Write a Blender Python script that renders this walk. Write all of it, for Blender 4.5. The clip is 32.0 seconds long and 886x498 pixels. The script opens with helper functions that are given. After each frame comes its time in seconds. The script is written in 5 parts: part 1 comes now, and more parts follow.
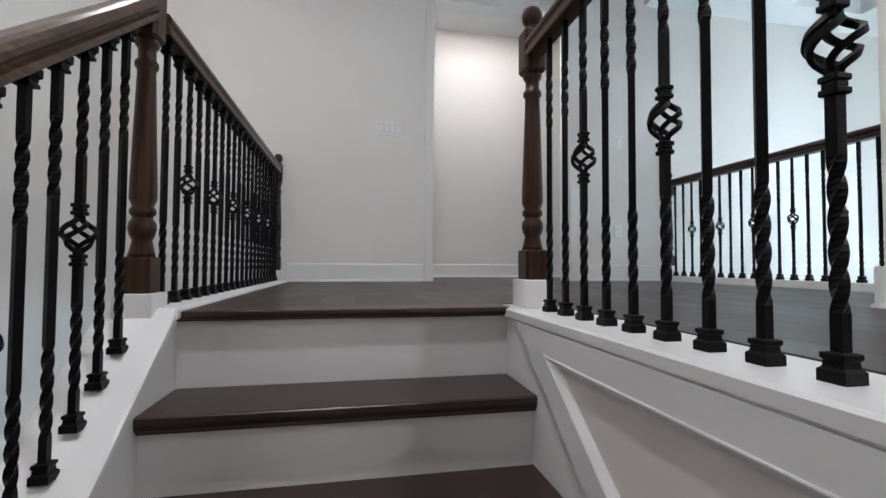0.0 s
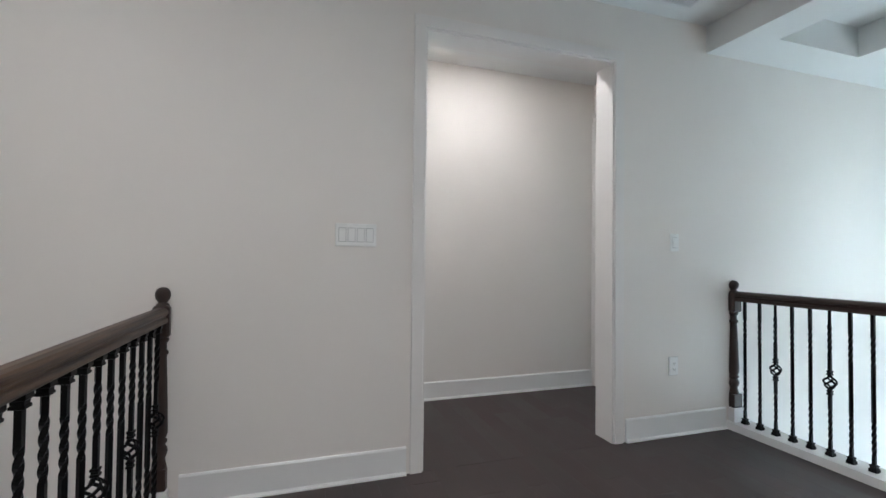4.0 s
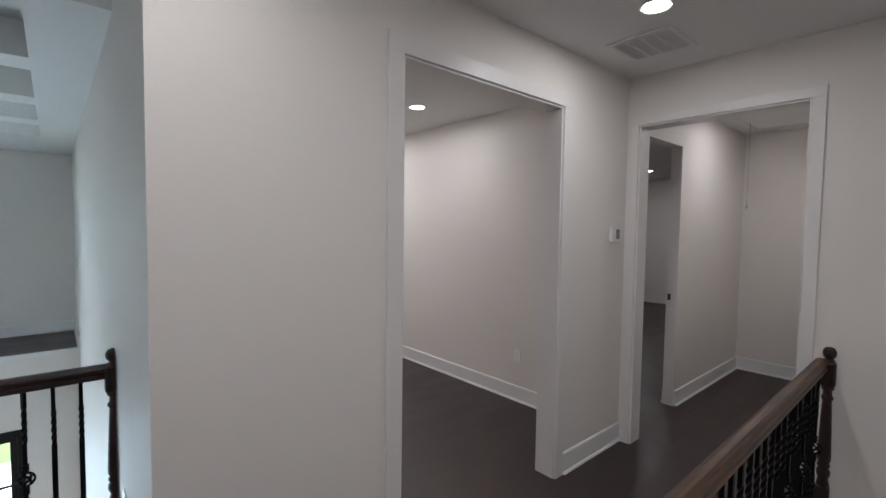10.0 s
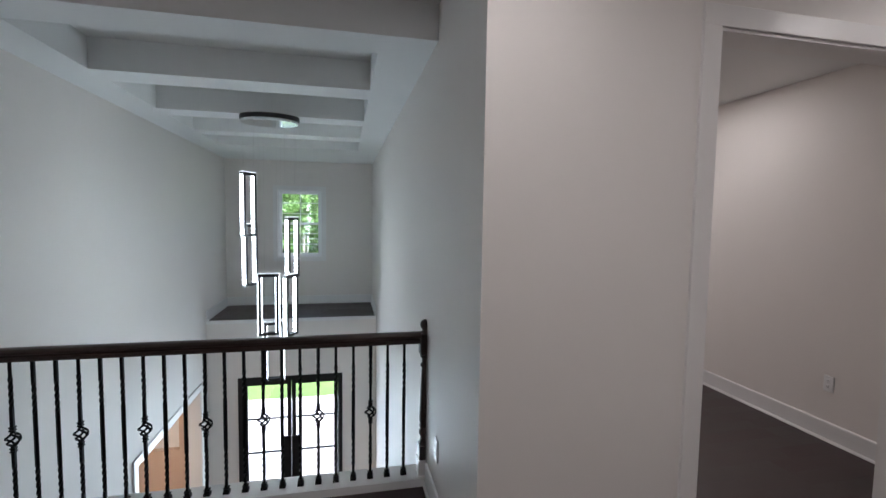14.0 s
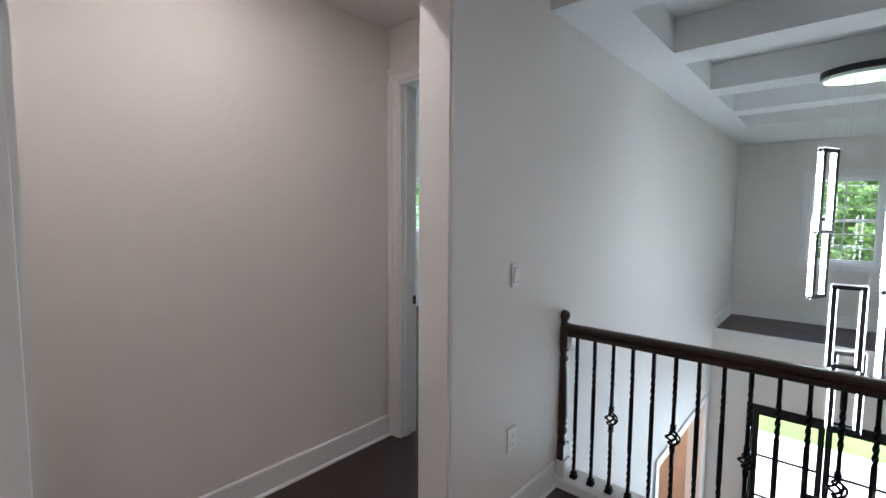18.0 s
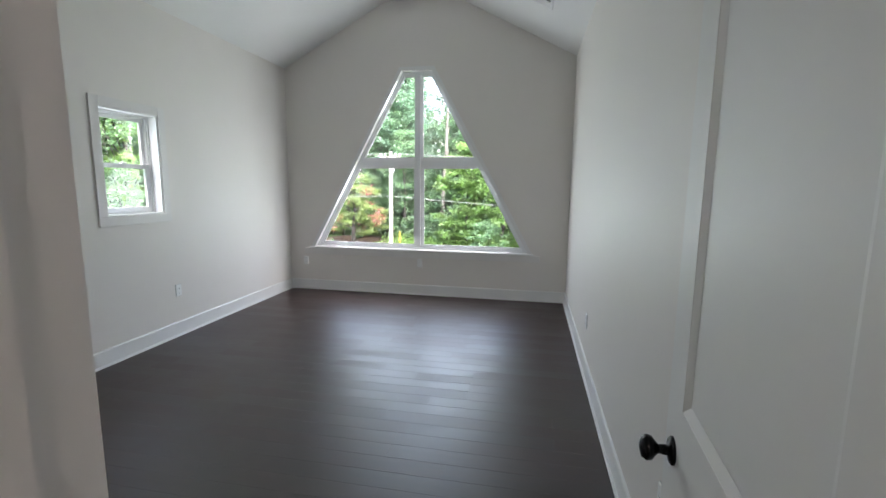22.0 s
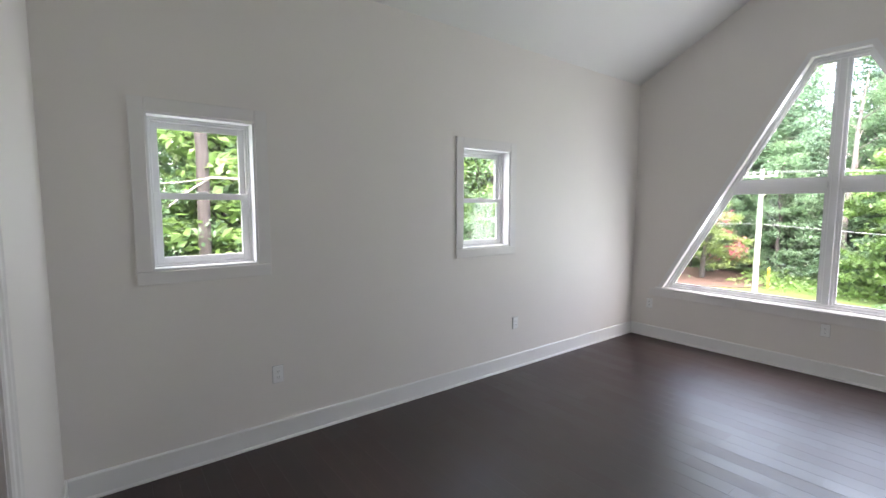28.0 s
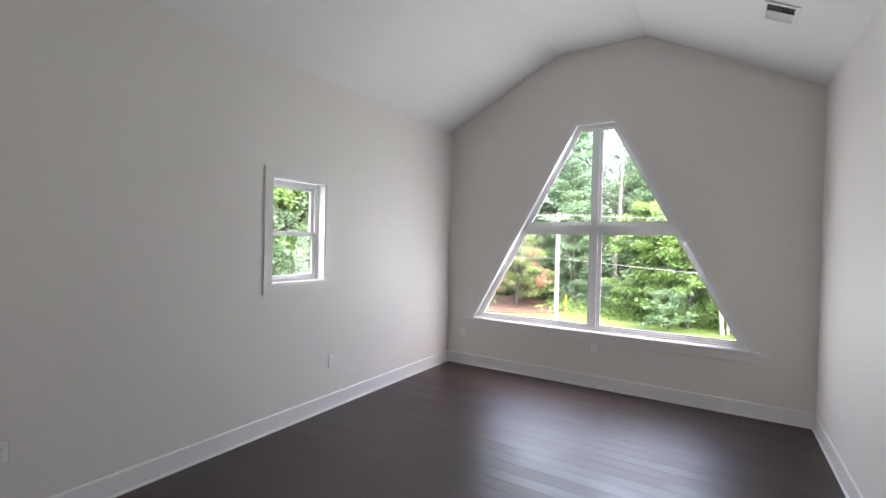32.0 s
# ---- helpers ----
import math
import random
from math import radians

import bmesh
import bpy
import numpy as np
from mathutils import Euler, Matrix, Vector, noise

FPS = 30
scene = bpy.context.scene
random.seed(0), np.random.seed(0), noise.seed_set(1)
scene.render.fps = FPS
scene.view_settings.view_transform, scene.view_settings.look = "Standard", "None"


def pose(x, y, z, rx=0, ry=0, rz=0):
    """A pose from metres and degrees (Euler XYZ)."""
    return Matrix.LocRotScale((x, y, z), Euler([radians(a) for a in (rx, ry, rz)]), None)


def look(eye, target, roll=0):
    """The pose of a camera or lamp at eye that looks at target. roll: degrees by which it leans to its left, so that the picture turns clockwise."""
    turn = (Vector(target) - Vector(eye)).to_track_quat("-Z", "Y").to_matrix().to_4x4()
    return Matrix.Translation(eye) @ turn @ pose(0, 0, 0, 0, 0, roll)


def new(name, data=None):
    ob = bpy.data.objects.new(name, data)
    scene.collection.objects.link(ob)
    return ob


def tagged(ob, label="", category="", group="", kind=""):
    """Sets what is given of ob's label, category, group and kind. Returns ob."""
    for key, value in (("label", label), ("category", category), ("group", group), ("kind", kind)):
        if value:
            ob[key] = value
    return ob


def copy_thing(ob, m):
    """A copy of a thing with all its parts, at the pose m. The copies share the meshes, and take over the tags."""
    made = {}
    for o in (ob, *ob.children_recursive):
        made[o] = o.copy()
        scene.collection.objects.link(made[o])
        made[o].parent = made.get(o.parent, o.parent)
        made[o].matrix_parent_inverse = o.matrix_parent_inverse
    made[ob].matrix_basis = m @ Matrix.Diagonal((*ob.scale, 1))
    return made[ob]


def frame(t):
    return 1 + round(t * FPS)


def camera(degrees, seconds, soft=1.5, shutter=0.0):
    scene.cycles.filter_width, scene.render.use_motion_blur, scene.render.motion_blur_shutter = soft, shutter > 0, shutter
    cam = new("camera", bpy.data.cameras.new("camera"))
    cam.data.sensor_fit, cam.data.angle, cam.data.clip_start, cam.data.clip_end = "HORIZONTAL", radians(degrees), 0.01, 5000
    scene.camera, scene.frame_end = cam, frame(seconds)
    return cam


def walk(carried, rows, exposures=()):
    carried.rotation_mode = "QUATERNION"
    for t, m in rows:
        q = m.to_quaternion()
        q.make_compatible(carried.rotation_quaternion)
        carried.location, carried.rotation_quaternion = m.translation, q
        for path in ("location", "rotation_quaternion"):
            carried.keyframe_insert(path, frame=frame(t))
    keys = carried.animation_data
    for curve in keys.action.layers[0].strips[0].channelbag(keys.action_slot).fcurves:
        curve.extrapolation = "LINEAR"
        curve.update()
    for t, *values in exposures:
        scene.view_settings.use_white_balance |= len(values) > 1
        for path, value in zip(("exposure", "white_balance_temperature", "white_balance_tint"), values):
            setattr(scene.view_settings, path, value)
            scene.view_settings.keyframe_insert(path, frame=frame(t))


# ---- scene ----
cam = camera(89.7, 32.0)
PATH = [
    (0, (0.411, -0.066, 0.142), (0.804, 1.894, 0.21), 0.3),
    (0.5, (0.391, 0.16, 0.25), (0.68, 2.137, 0.333), 0.6),
    (1, (0.364, 0.330, 0.379), (0.614, 2.312, 0.476), 0.8),
    (1.5, (0.375, 0.487, 0.486), (0.623, 2.469, 0.584), 0.6),
    (2, (0.371, 0.647, 0.609), (0.634, 2.627, 0.71), 0.7),
    (2.5, (0.363, 0.817, 0.74), (0.74, 2.779, 0.832), 0.5),
    (3, (0.379, 0.965, 0.881), (0.876, 2.901, 0.954), 0.6),
    (3.5, (0.386, 1.109, 1.014), (0.955, 3.025, 1.075), 0.7),
    (5.5, (0.463, 1.643, 1.459), (1.432, 3.392, 1.4), 0.1),
    (6, (0.485, 1.746, 1.568), (1.692, 3.339, 1.493), 0.1),
    (6.5, (0.516, 1.78, 1.618), (1.99, 3.129, 1.534), 0.2),
    (7, (0.566, 1.741, 1.622), (2.267, 2.79, 1.529), 0.2),
    (7.5, (0.597, 1.66, 1.607), (2.472, 2.352, 1.519), 0.6),
    (8, (0.612, 1.57, 1.609), (2.59, 1.857, 1.521), 0.5),
    (8.5, (0.628, 1.492, 1.609), (2.618, 1.317, 1.516), 0.4),
    (9, (0.606, 1.424, 1.613), (2.497, 0.781, 1.521), 0.7),
    (9.1, (0.584, 1.421, 1.614), (2.447, 0.7, 1.521), 0.6),
    (9.5, (0.58, 1.383, 1.617), (2.295, 0.359, 1.521), 0.7),
    (10, (0.555, 1.348, 1.625), (2.057, 0.032, 1.526), 0.8),
    (10.5, (0.543, 1.327, 1.637), (1.874, -0.162, 1.53), 1.1),
    (11, (0.541, 1.322, 1.636), (1.752, -0.266, 1.53), 1.3),
    (11.5, (0.548, 1.318, 1.633), (1.711, -0.306, 1.525), 1.4),
    (12, (0.575, 1.35, 1.631), (1.793, -0.232, 1.518), 1.5),
    (12.5, (0.609, 1.413, 1.627), (2.032, 0.013, 1.507), 1.4),
    (13, (0.629, 1.477, 1.616), (2.276, 0.349, 1.493), 1.2),
    (13.5, (0.646, 1.536, 1.614), (2.465, 0.713, 1.486), 1.1),
    (14, (0.649, 1.618, 1.612), (2.597, 1.185, 1.476), 0.9),
    (14.4, (0.641, 1.683, 1.613), (2.634, 1.597, 1.472), 0.0),
    (14.5, (0.637, 1.697, 1.613), (2.632, 1.692, 1.468), 0.6),
    (15, (0.615, 1.76, 1.608), (2.567, 2.168, 1.46), 0.5),
    (15.5, (0.588, 1.813, 1.597), (2.423, 2.592, 1.447), 0.5),
    (17.5, (0.76, 2.207, 1.549), (2.262, 3.518, 1.392), 0.4),
    (18, (0.955, 2.422, 1.537), (2.449, 3.744, 1.38), 0.4),
    (18.5, (1.148, 2.67, 1.558), (2.633, 3.999, 1.381), 0.4),
    (19, (1.291, 2.961, 1.547), (2.794, 4.268, 1.365), 0.4),
    (19.6, (1.517, 3.28, 1.532), (3.033, 4.569, 1.333), 0.3),
    (20, (1.690, 3.497, 1.533), (3.247, 4.737, 1.308), 0.3),
    (20.2, (1.792, 3.615, 1.526), (3.394, 4.788, 1.290), 0.3),
    (20.5, (1.96, 3.788, 1.514), (3.649, 4.829, 1.258), 0.6),
    (20.6, (1.989, 3.824, 1.516), (3.709, 4.81, 1.256), 0.3),
    (21, (2.206, 3.984, 1.516), (4.035, 4.744, 1.243), 0.6),
    (21.4, (2.444, 4.098, 1.51), (4.341, 4.664, 1.229), 1.0),
    (21.5, (2.504, 4.134, 1.511), (4.415, 4.656, 1.232), 0.9),
    (22, (2.807, 4.208, 1.529), (4.75, 4.585, 1.245), 0.6),
    (22.5, (3.097, 4.273, 1.548), (5.06, 4.531, 1.265), 0.6),
    (23, (3.363, 4.272, 1.545), (5.335, 4.457, 1.269), 0.5),
    (23.5, (3.523, 4.283, 1.514), (5.503, 4.412, 1.261), 0.4),
    (24, (3.583, 4.285, 1.525), (5.566, 4.375, 1.281), 0.5),
    (24.5, (3.555, 4.324, 1.552), (5.54, 4.377, 1.308), 0.5),
    (26.5, (3.444, 4.529, 1.64), (5.249, 5.356, 1.404), 0.4),
    (27, (3.428, 4.575, 1.603), (5.06, 5.71, 1.391), 0.2),
    (27.5, (3.384, 4.599, 1.609), (4.808, 5.989, 1.407), 0.2),
    (28, (3.358, 4.608, 1.601), (4.567, 6.19, 1.417), 0.1),
    (28.5, (3.331, 4.607, 1.595), (4.389, 6.297, 1.431), -0.0),
    (29, (3.337, 4.589, 1.605), (4.336, 6.315, 1.455), 0.2),
    (29.5, (3.35, 4.58, 1.6), (4.344, 6.31, 1.467), 0.2),
    (30, (3.383, 4.555, 1.614), (4.413, 6.267, 1.51), 0.9),
    (30.5, (3.424, 4.527, 1.619), (4.622, 6.127, 1.551), 1.3),
    (31, (3.465, 4.511, 1.614), (4.872, 5.931, 1.569), 1.4),
    (31.5, (3.497, 4.498, 1.617), (5.084, 5.715, 1.581), 1.4),
    (32, (3.518, 4.478, 1.622), (5.213, 5.539, 1.592), 1.3),
]
walk(cam, [(t, look(eye, target, roll)) for t, eye, target, roll in PATH], exposures=[(0.0,4.12,5930,6),(2.0,4.22,5930,4),(3.0,4.1,5980,5),(3.5,4.03,6000,5),(6.0,3.46,6200,12),(7.0,3.3,6250,18),(8.0,3.05,6330,15),(9.0,2.93,6350,13),(10.0,3.22,6050,8),(11.0,3.38,5800,2),(12.0,3.42,5700,0),(13.0,3.3,5900,4),(14.0,2.97,6250,12),(15.0,3.0,6350,13),(18.0,3.32,6320,13),(19.0,3.3,6320,14),(20.0,3.34,6350,13),(21.0,3.46,6750,13),(21.5,3.44,7050,14),(22.0,3.42,7200,18),(22.5,3.42,7250,21),(24.0,3.44,7400,25),(28.0,3.58,7400,24),(30.0,3.59,7200,26),(32.0,3.53,7420,27)])

# ================= light =================
EXPOSURE = 3.2
scene.view_settings.exposure = EXPOSURE
world = bpy.data.worlds.new("world")
scene.world = world
world.use_nodes = True
wn = world.node_tree.nodes
sky = wn.new("ShaderNodeTexSky")
sky.sky_type = "NISHITA"
sky.sun_disc = False
sky.sun_elevation = radians(57)
sky.sun_rotation = radians(200)
sky.air_density, sky.dust_density = 1.0, 2.0
wn["Background"].inputs["Strength"].default_value = 0.15
world.node_tree.links.new(sky.outputs[0], wn["Background"].inputs["Color"])

sun_data = bpy.data.lights.new("sun", "SUN")
sun_data.energy, sun_data.angle, sun_data.color = 2.7, radians(110), (0.94, 0.97, 1.0)
sun = new("sun", sun_data)
sun.matrix_world = look((0, 0, 30), (13, 12, 3))


def downlight_lamp(x, y, z, watts, colour=(1.0, 0.925, 0.91)):
    d = bpy.data.lights.new("downlight_lamp", "AREA")
    d.shape, d.size, d.energy, d.color = "DISK", 0.13, watts, colour
    ob = new("downlight_lamp", d)
    ob.matrix_world = pose(x, y, z)
    return ob


def window_lamp(eye, aim, wide, tall, watts):
    """The sky's light in a window's opening."""
    d = bpy.data.lights.new("window_lamp", "AREA")
    d.shape, d.size, d.size_y, d.energy, d.color = "RECTANGLE", wide, tall, watts, (0.69, 0.87, 1.0)
    ob = new("window_lamp", d)
    ob.matrix_world = look(eye, tuple(p + q for p, q in zip(eye, aim)))
    return ob


# daylight in the four panes of the bedroom's tall window
for y, z, wide, tall, watts in ((5.13, 1.21, 1.02, 1.00, 1.70), (6.33, 1.21, 1.06, 1.00, 1.70), (5.43, 2.38, 0.40, 0.95, 0.56), (6.02, 2.38, 0.40, 0.95, 0.56)):
    window_lamp((8.797, y, z), (-1, 0, 0), wide, tall, watts)
# in its two small windows
window_lamp((3.865, 7.718, 1.685), (0, -1, 0), 0.50, 0.82, 0.29)
window_lamp((6.18, 7.718, 1.685), (0, -1, 0), 0.50, 0.82, 0.29)
# in the foyer window and the glazed entrance door
window_lamp((8.725, 2.365, 1.485), (-1, 0, 0), 0.64, 1.06, 0.16)
window_lamp((7.46, 2.39, -1.95), (-1, 0, 0), 1.25, 2.0, 6.5)


# ================= materials =================
def mat(name, base, rough=0.5, metal=0.0, var=0.06, scale=3.0, bump=0.0, bscale=200.0, coat=0.0, island=0.0, spec=0.5):
    """Paint, plastic or metal with a broad and a fine variation and a fine relief."""
    m = bpy.data.materials.new(name)
    m.use_nodes = True
    nt = m.node_tree
    n, l = nt.nodes, nt.links
    p = n["Principled BSDF"]
    p.inputs["Roughness"].default_value, p.inputs["Metallic"].default_value = rough, metal
    p.inputs["Coat Weight"].default_value = coat
    p.inputs["Specular IOR Level"].default_value = spec
    co = n.new("ShaderNodeTexCoord")
    big = n.new("ShaderNodeTexNoise")
    big.inputs["Scale"].default_value, big.inputs["Detail"].default_value = scale, 5
    l.new(co.outputs["Object"], big.inputs["Vector"])
    ramp = n.new("ShaderNodeMapRange")
    ramp.inputs["From Min"].default_value, ramp.inputs["From Max"].default_value = 0.3, 0.7
    ramp.inputs["To Min"].default_value, ramp.inputs["To Max"].default_value = 1 - var, 1 + var
    l.new(big.outputs["Fac"], ramp.inputs["Value"])
    mul = n.new("ShaderNodeVectorMath")
    mul.operation = "SCALE"
    mul.inputs[0].default_value = base
    l.new(ramp.outputs[0], mul.inputs["Scale"])
    last = mul.outputs[0]
    if island:
        info = n.new("ShaderNodeNewGeometry")
        r2 = n.new("ShaderNodeMapRange")
        r2.inputs["To Min"].default_value, r2.inputs["To Max"].default_value = 1 - island, 1 + island
        l.new(info.outputs["Random Per Island"], r2.inputs["Value"])
        mul2 = n.new("ShaderNodeVectorMath")
        mul2.operation = "SCALE"
        l.new(last, mul2.inputs[0])
        l.new(r2.outputs[0], mul2.inputs["Scale"])
        last = mul2.outputs[0]
    l.new(last, p.inputs["Base Color"])
    rr = n.new("ShaderNodeMapRange")
    rr.inputs["To Min"].default_value, rr.inputs["To Max"].default_value = max(0.02, rough - 0.07), min(1, rough + 0.07)
    l.new(big.outputs["Fac"], rr.inputs["Value"])
    l.new(rr.outputs[0], p.inputs["Roughness"])
    if bump:
        fine = n.new("ShaderNodeTexNoise")
        fine.inputs["Scale"].default_value, fine.inputs["Detail"].default_value = bscale, 3
        l.new(co.outputs["Object"], fine.inputs["Vector"])
        b = n.new("ShaderNodeBump")
        b.inputs["Strength"].default_value, b.inputs["Distance"].default_value = bump, 0.002
        l.new(fine.outputs["Fac"], b.inputs["Height"])
        l.new(b.outputs[0], p.inputs["Normal"])
    return m


def wood(name, dark, light, rough, along="Y", per_object=0.0, grain=14.0, bump=0.12, coat=0.0, spec=0.5, spread=0.08, lo=0.3, hi=0.72):
    """Stained wood with grain along an axis and a tone of its own for each piece."""
    m = bpy.data.materials.new(name)
    m.use_nodes = True
    nt = m.node_tree
    n, l = nt.nodes, nt.links
    p = n["Principled BSDF"]
    p.inputs["Coat Weight"].default_value = coat
    p.inputs["Specular IOR Level"].default_value = spec
    co = n.new("ShaderNodeTexCoord")
    info = n.new("ShaderNodeObjectInfo")
    shift = n.new("ShaderNodeVectorMath")
    shift.operation = "SCALE"
    shift.inputs[0].default_value = (7.0, 13.0, 3.0)
    l.new(info.outputs["Random"], shift.inputs["Scale"])
    add = n.new("ShaderNodeVectorMath")
    l.new(co.outputs["Object"], add.inputs[0])
    l.new(shift.outputs[0], add.inputs[1])
    mp = n.new("ShaderNodeMapping")
    s = {"X": (1.2, grain, grain), "Y": (grain, 1.2, grain), "Z": (grain, grain, 1.2)}[along]
    mp.inputs["Scale"].default_value = s
    l.new(add.outputs[0], mp.inputs["Vector"])
    g = n.new("ShaderNodeTexNoise")
    g.inputs["Scale"].default_value, g.inputs["Detail"].default_value, g.inputs["Roughness"].default_value = 2.2, 7, 0.65
    l.new(mp.outputs[0], g.inputs["Vector"])
    ramp = n.new("ShaderNodeValToRGB")
    ramp.color_ramp.elements[0].position, ramp.color_ramp.elements[1].position = lo, hi
    ramp.color_ramp.elements[0].color, ramp.color_ramp.elements[1].color = (*dark, 1), (*light, 1)
    l.new(g.outputs["Fac"], ramp.inputs["Fac"])
    r2 = n.new("ShaderNodeMapRange")
    r2.inputs["To Min"].default_value, r2.inputs["To Max"].default_value = 1 - per_object, 1 + per_object
    l.new(info.outputs["Random"], r2.inputs["Value"])
    mul = n.new("ShaderNodeVectorMath")
    mul.operation = "SCALE"
    l.new(ramp.outputs["Color"], mul.inputs[0])
    l.new(r2.outputs[0], mul.inputs["Scale"])
    l.new(mul.outputs[0], p.inputs["Base Color"])
    rr = n.new("ShaderNodeMapRange")
    rr.inputs["To Min"].default_value, rr.inputs["To Max"].default_value = rough - spread, rough + spread * 1.25
    cloud = n.new("ShaderNodeTexNoise")
    cloud.inputs["Scale"].default_value, cloud.inputs["Detail"].default_value = 2.6, 4
    l.new(add.outputs[0], cloud.inputs["Vector"])
    avg = n.new("ShaderNodeMath")
    avg.operation = "MULTIPLY_ADD"
    avg.inputs[1].default_value = 0.45
    half = n.new("ShaderNodeMath")
    half.operation = "MULTIPLY"
    half.inputs[1].default_value = 0.55
    l.new(g.outputs["Fac"], half.inputs[0])
    l.new(cloud.outputs["Fac"], avg.inputs[0]), l.new(half.outputs[0], avg.inputs[2])
    own = n.new("ShaderNodeMath")
    own.operation = "MULTIPLY_ADD"
    own.inputs[1].default_value = 0.34
    l.new(info.outputs["Random"], own.inputs[0]), l.new(avg.outputs[0], own.inputs[2])
    l.new(own.outputs[0], rr.inputs["Value"])
    l.new(rr.outputs[0], p.inputs["Roughness"])
    b = n.new("ShaderNodeBump")
    b.inputs["Strength"].default_value, b.inputs["Distance"].default_value = bump, 0.0015
    l.new(g.outputs["Fac"], b.inputs["Height"])
    l.new(b.outputs[0], p.inputs["Normal"])
    return m


def glow(name, colour, strength):
    m = bpy.data.materials.new(name)
    m.use_nodes = True
    p = m.node_tree.nodes["Principled BSDF"]
    p.inputs["Base Color"].default_value = (0.9, 0.9, 0.9, 1)
    p.inputs["Emission Color"].default_value, p.inputs["Emission Strength"].default_value = (*colour, 1), strength
    return m


def glass(name, tint=(1, 1, 1), rough=0.0):
    m = bpy.data.materials.new(name)
    m.use_nodes = True
    p = m.node_tree.nodes["Principled BSDF"]
    p.inputs["Base Color"].default_value = (*tint, 1)
    p.inputs["Transmission Weight"].default_value, p.inputs["Roughness"].default_value = 1.0, rough
    p.inputs["IOR"].default_value = 1.45
    return m


WALL = mat("wall_paint", (0.795, 0.756, 0.722), 0.55, var=0.012, scale=1.5, bump=0.10, bscale=260, spec=0.4)
CEIL = mat("ceiling_paint", (0.8, 0.8, 0.79), 0.75, var=0.012, scale=1.5, bump=0.10, bscale=220)
TRIM = mat("trim_paint", (0.81, 0.805, 0.80), 0.31, var=0.012, scale=4, bump=0.02, bscale=90)
CASEP = mat("casing_paint", (0.785, 0.762, 0.745), 0.36, var=0.012, scale=4, bump=0.02, bscale=90, spec=0.4)
DOORP = mat("door_paint", (0.77, 0.765, 0.75), 0.5, var=0.012, scale=4, bump=0.03, bscale=90, spec=0.25)
VINYL = mat("window_vinyl", (0.88, 0.89, 0.90), 0.35, var=0.015)
FLOOR = wood("dark_floor_wood", (0.0175, 0.0074, 0.0068), (0.036, 0.0152, 0.0140), 0.385, "Y", 0.26, 16, 0.04, spec=0.85, spread=0.10)
TREAD = wood("stair_tread_wood", (0.020, 0.011, 0.010), (0.055, 0.030, 0.024), 0.3, "X", 0.1, 16, 0.10)
RAILW = wood("rail_wood", (0.016, 0.0078, 0.0048), (0.125, 0.066, 0.035), 0.34, "Y", 0.06, 24, 0.15, spec=0.38, lo=0.36, hi=0.66)
NEWELW = wood("newel_wood", (0.012, 0.0050, 0.0030), (0.082, 0.0355, 0.0175), 0.28, "Z", 0.06, 34, 0.2, spec=0.3, lo=0.33, hi=0.72)
DARKRAIL = wood("dark_rail_wood", (0.018, 0.010, 0.008), (0.045, 0.024, 0.019), 0.3, "Y", 0.05, 18, 0.12)
DARKNEWEL = wood("dark_newel_wood", (0.018, 0.010, 0.008), (0.045, 0.024, 0.019), 0.3, "Z", 0.05, 18, 0.12)
IRON = mat("black_iron", (0.0035, 0.0030, 0.0034), 0.45, 0.0, var=0.2, scale=30, bump=0.15, bscale=300, spec=0.14)
BLACKM = mat("black_metal", (0.014, 0.012, 0.012), 0.4, 0.3, var=0.15, scale=12)
KNOB = mat("black_knob_metal", (0.012, 0.012, 0.013), 0.25, 0.7, var=0.1, scale=20)
NICKEL = mat("brushed_nickel", (0.42, 0.40, 0.38), 0.32, 1.0, var=0.06, scale=40)
GAP = mat("switch_gap_grey", (0.46, 0.46, 0.46), 0.5, var=0.02)
PLATE = mat("plate_plastic", (0.84, 0.84, 0.83), 0.28, var=0.01)
OUTLET = mat("outlet_plastic", (0.86, 0.86, 0.855), 0.3, var=0.01)
SLOT = mat("dark_slot", (0.03, 0.03, 0.03), 0.6, var=0.05)
REGISTER = mat("register_shadow_grey", (0.20, 0.20, 0.21), 0.7, var=0.08)
VENT = mat("vent_enamel", (0.76, 0.76, 0.76), 0.4, var=0.02)
VENTDARK = mat("vent_filter_grey", (0.55, 0.55, 0.56), 0.8, var=0.1, scale=30)
GLASS = glass("clear_glass")
MIRROR = mat("polished_chrome", (0.75, 0.76, 0.77), 0.04, 1.0, var=0.0)
LED = glow("led_glow", (0.80, 0.94, 1.0), 2.6)
BEADS = glow("lit_crystal_beads", (0.86, 0.96, 1.0), 0.16)
LENS = glow("downlight_lens", (1.0, 0.95, 0.88), 3.0)
PEACH = mat("peach_paint", (0.66, 0.48, 0.36), 0.6, var=0.04, scale=2, bump=0.08)
CONCRETE = mat("driveway_concrete", (0.60, 0.585, 0.56), 0.85, var=0.12, scale=1.2, bump=0.4, bscale=60)
STRIKE = mat("oiled_bronze", (0.02, 0.017, 0.015), 0.4, 0.6, var=0.2, scale=30)
BLUEGREY = mat("closet_paint", (0.70, 0.64, 0.68), 0.6, var=0.012, bump=0.08)


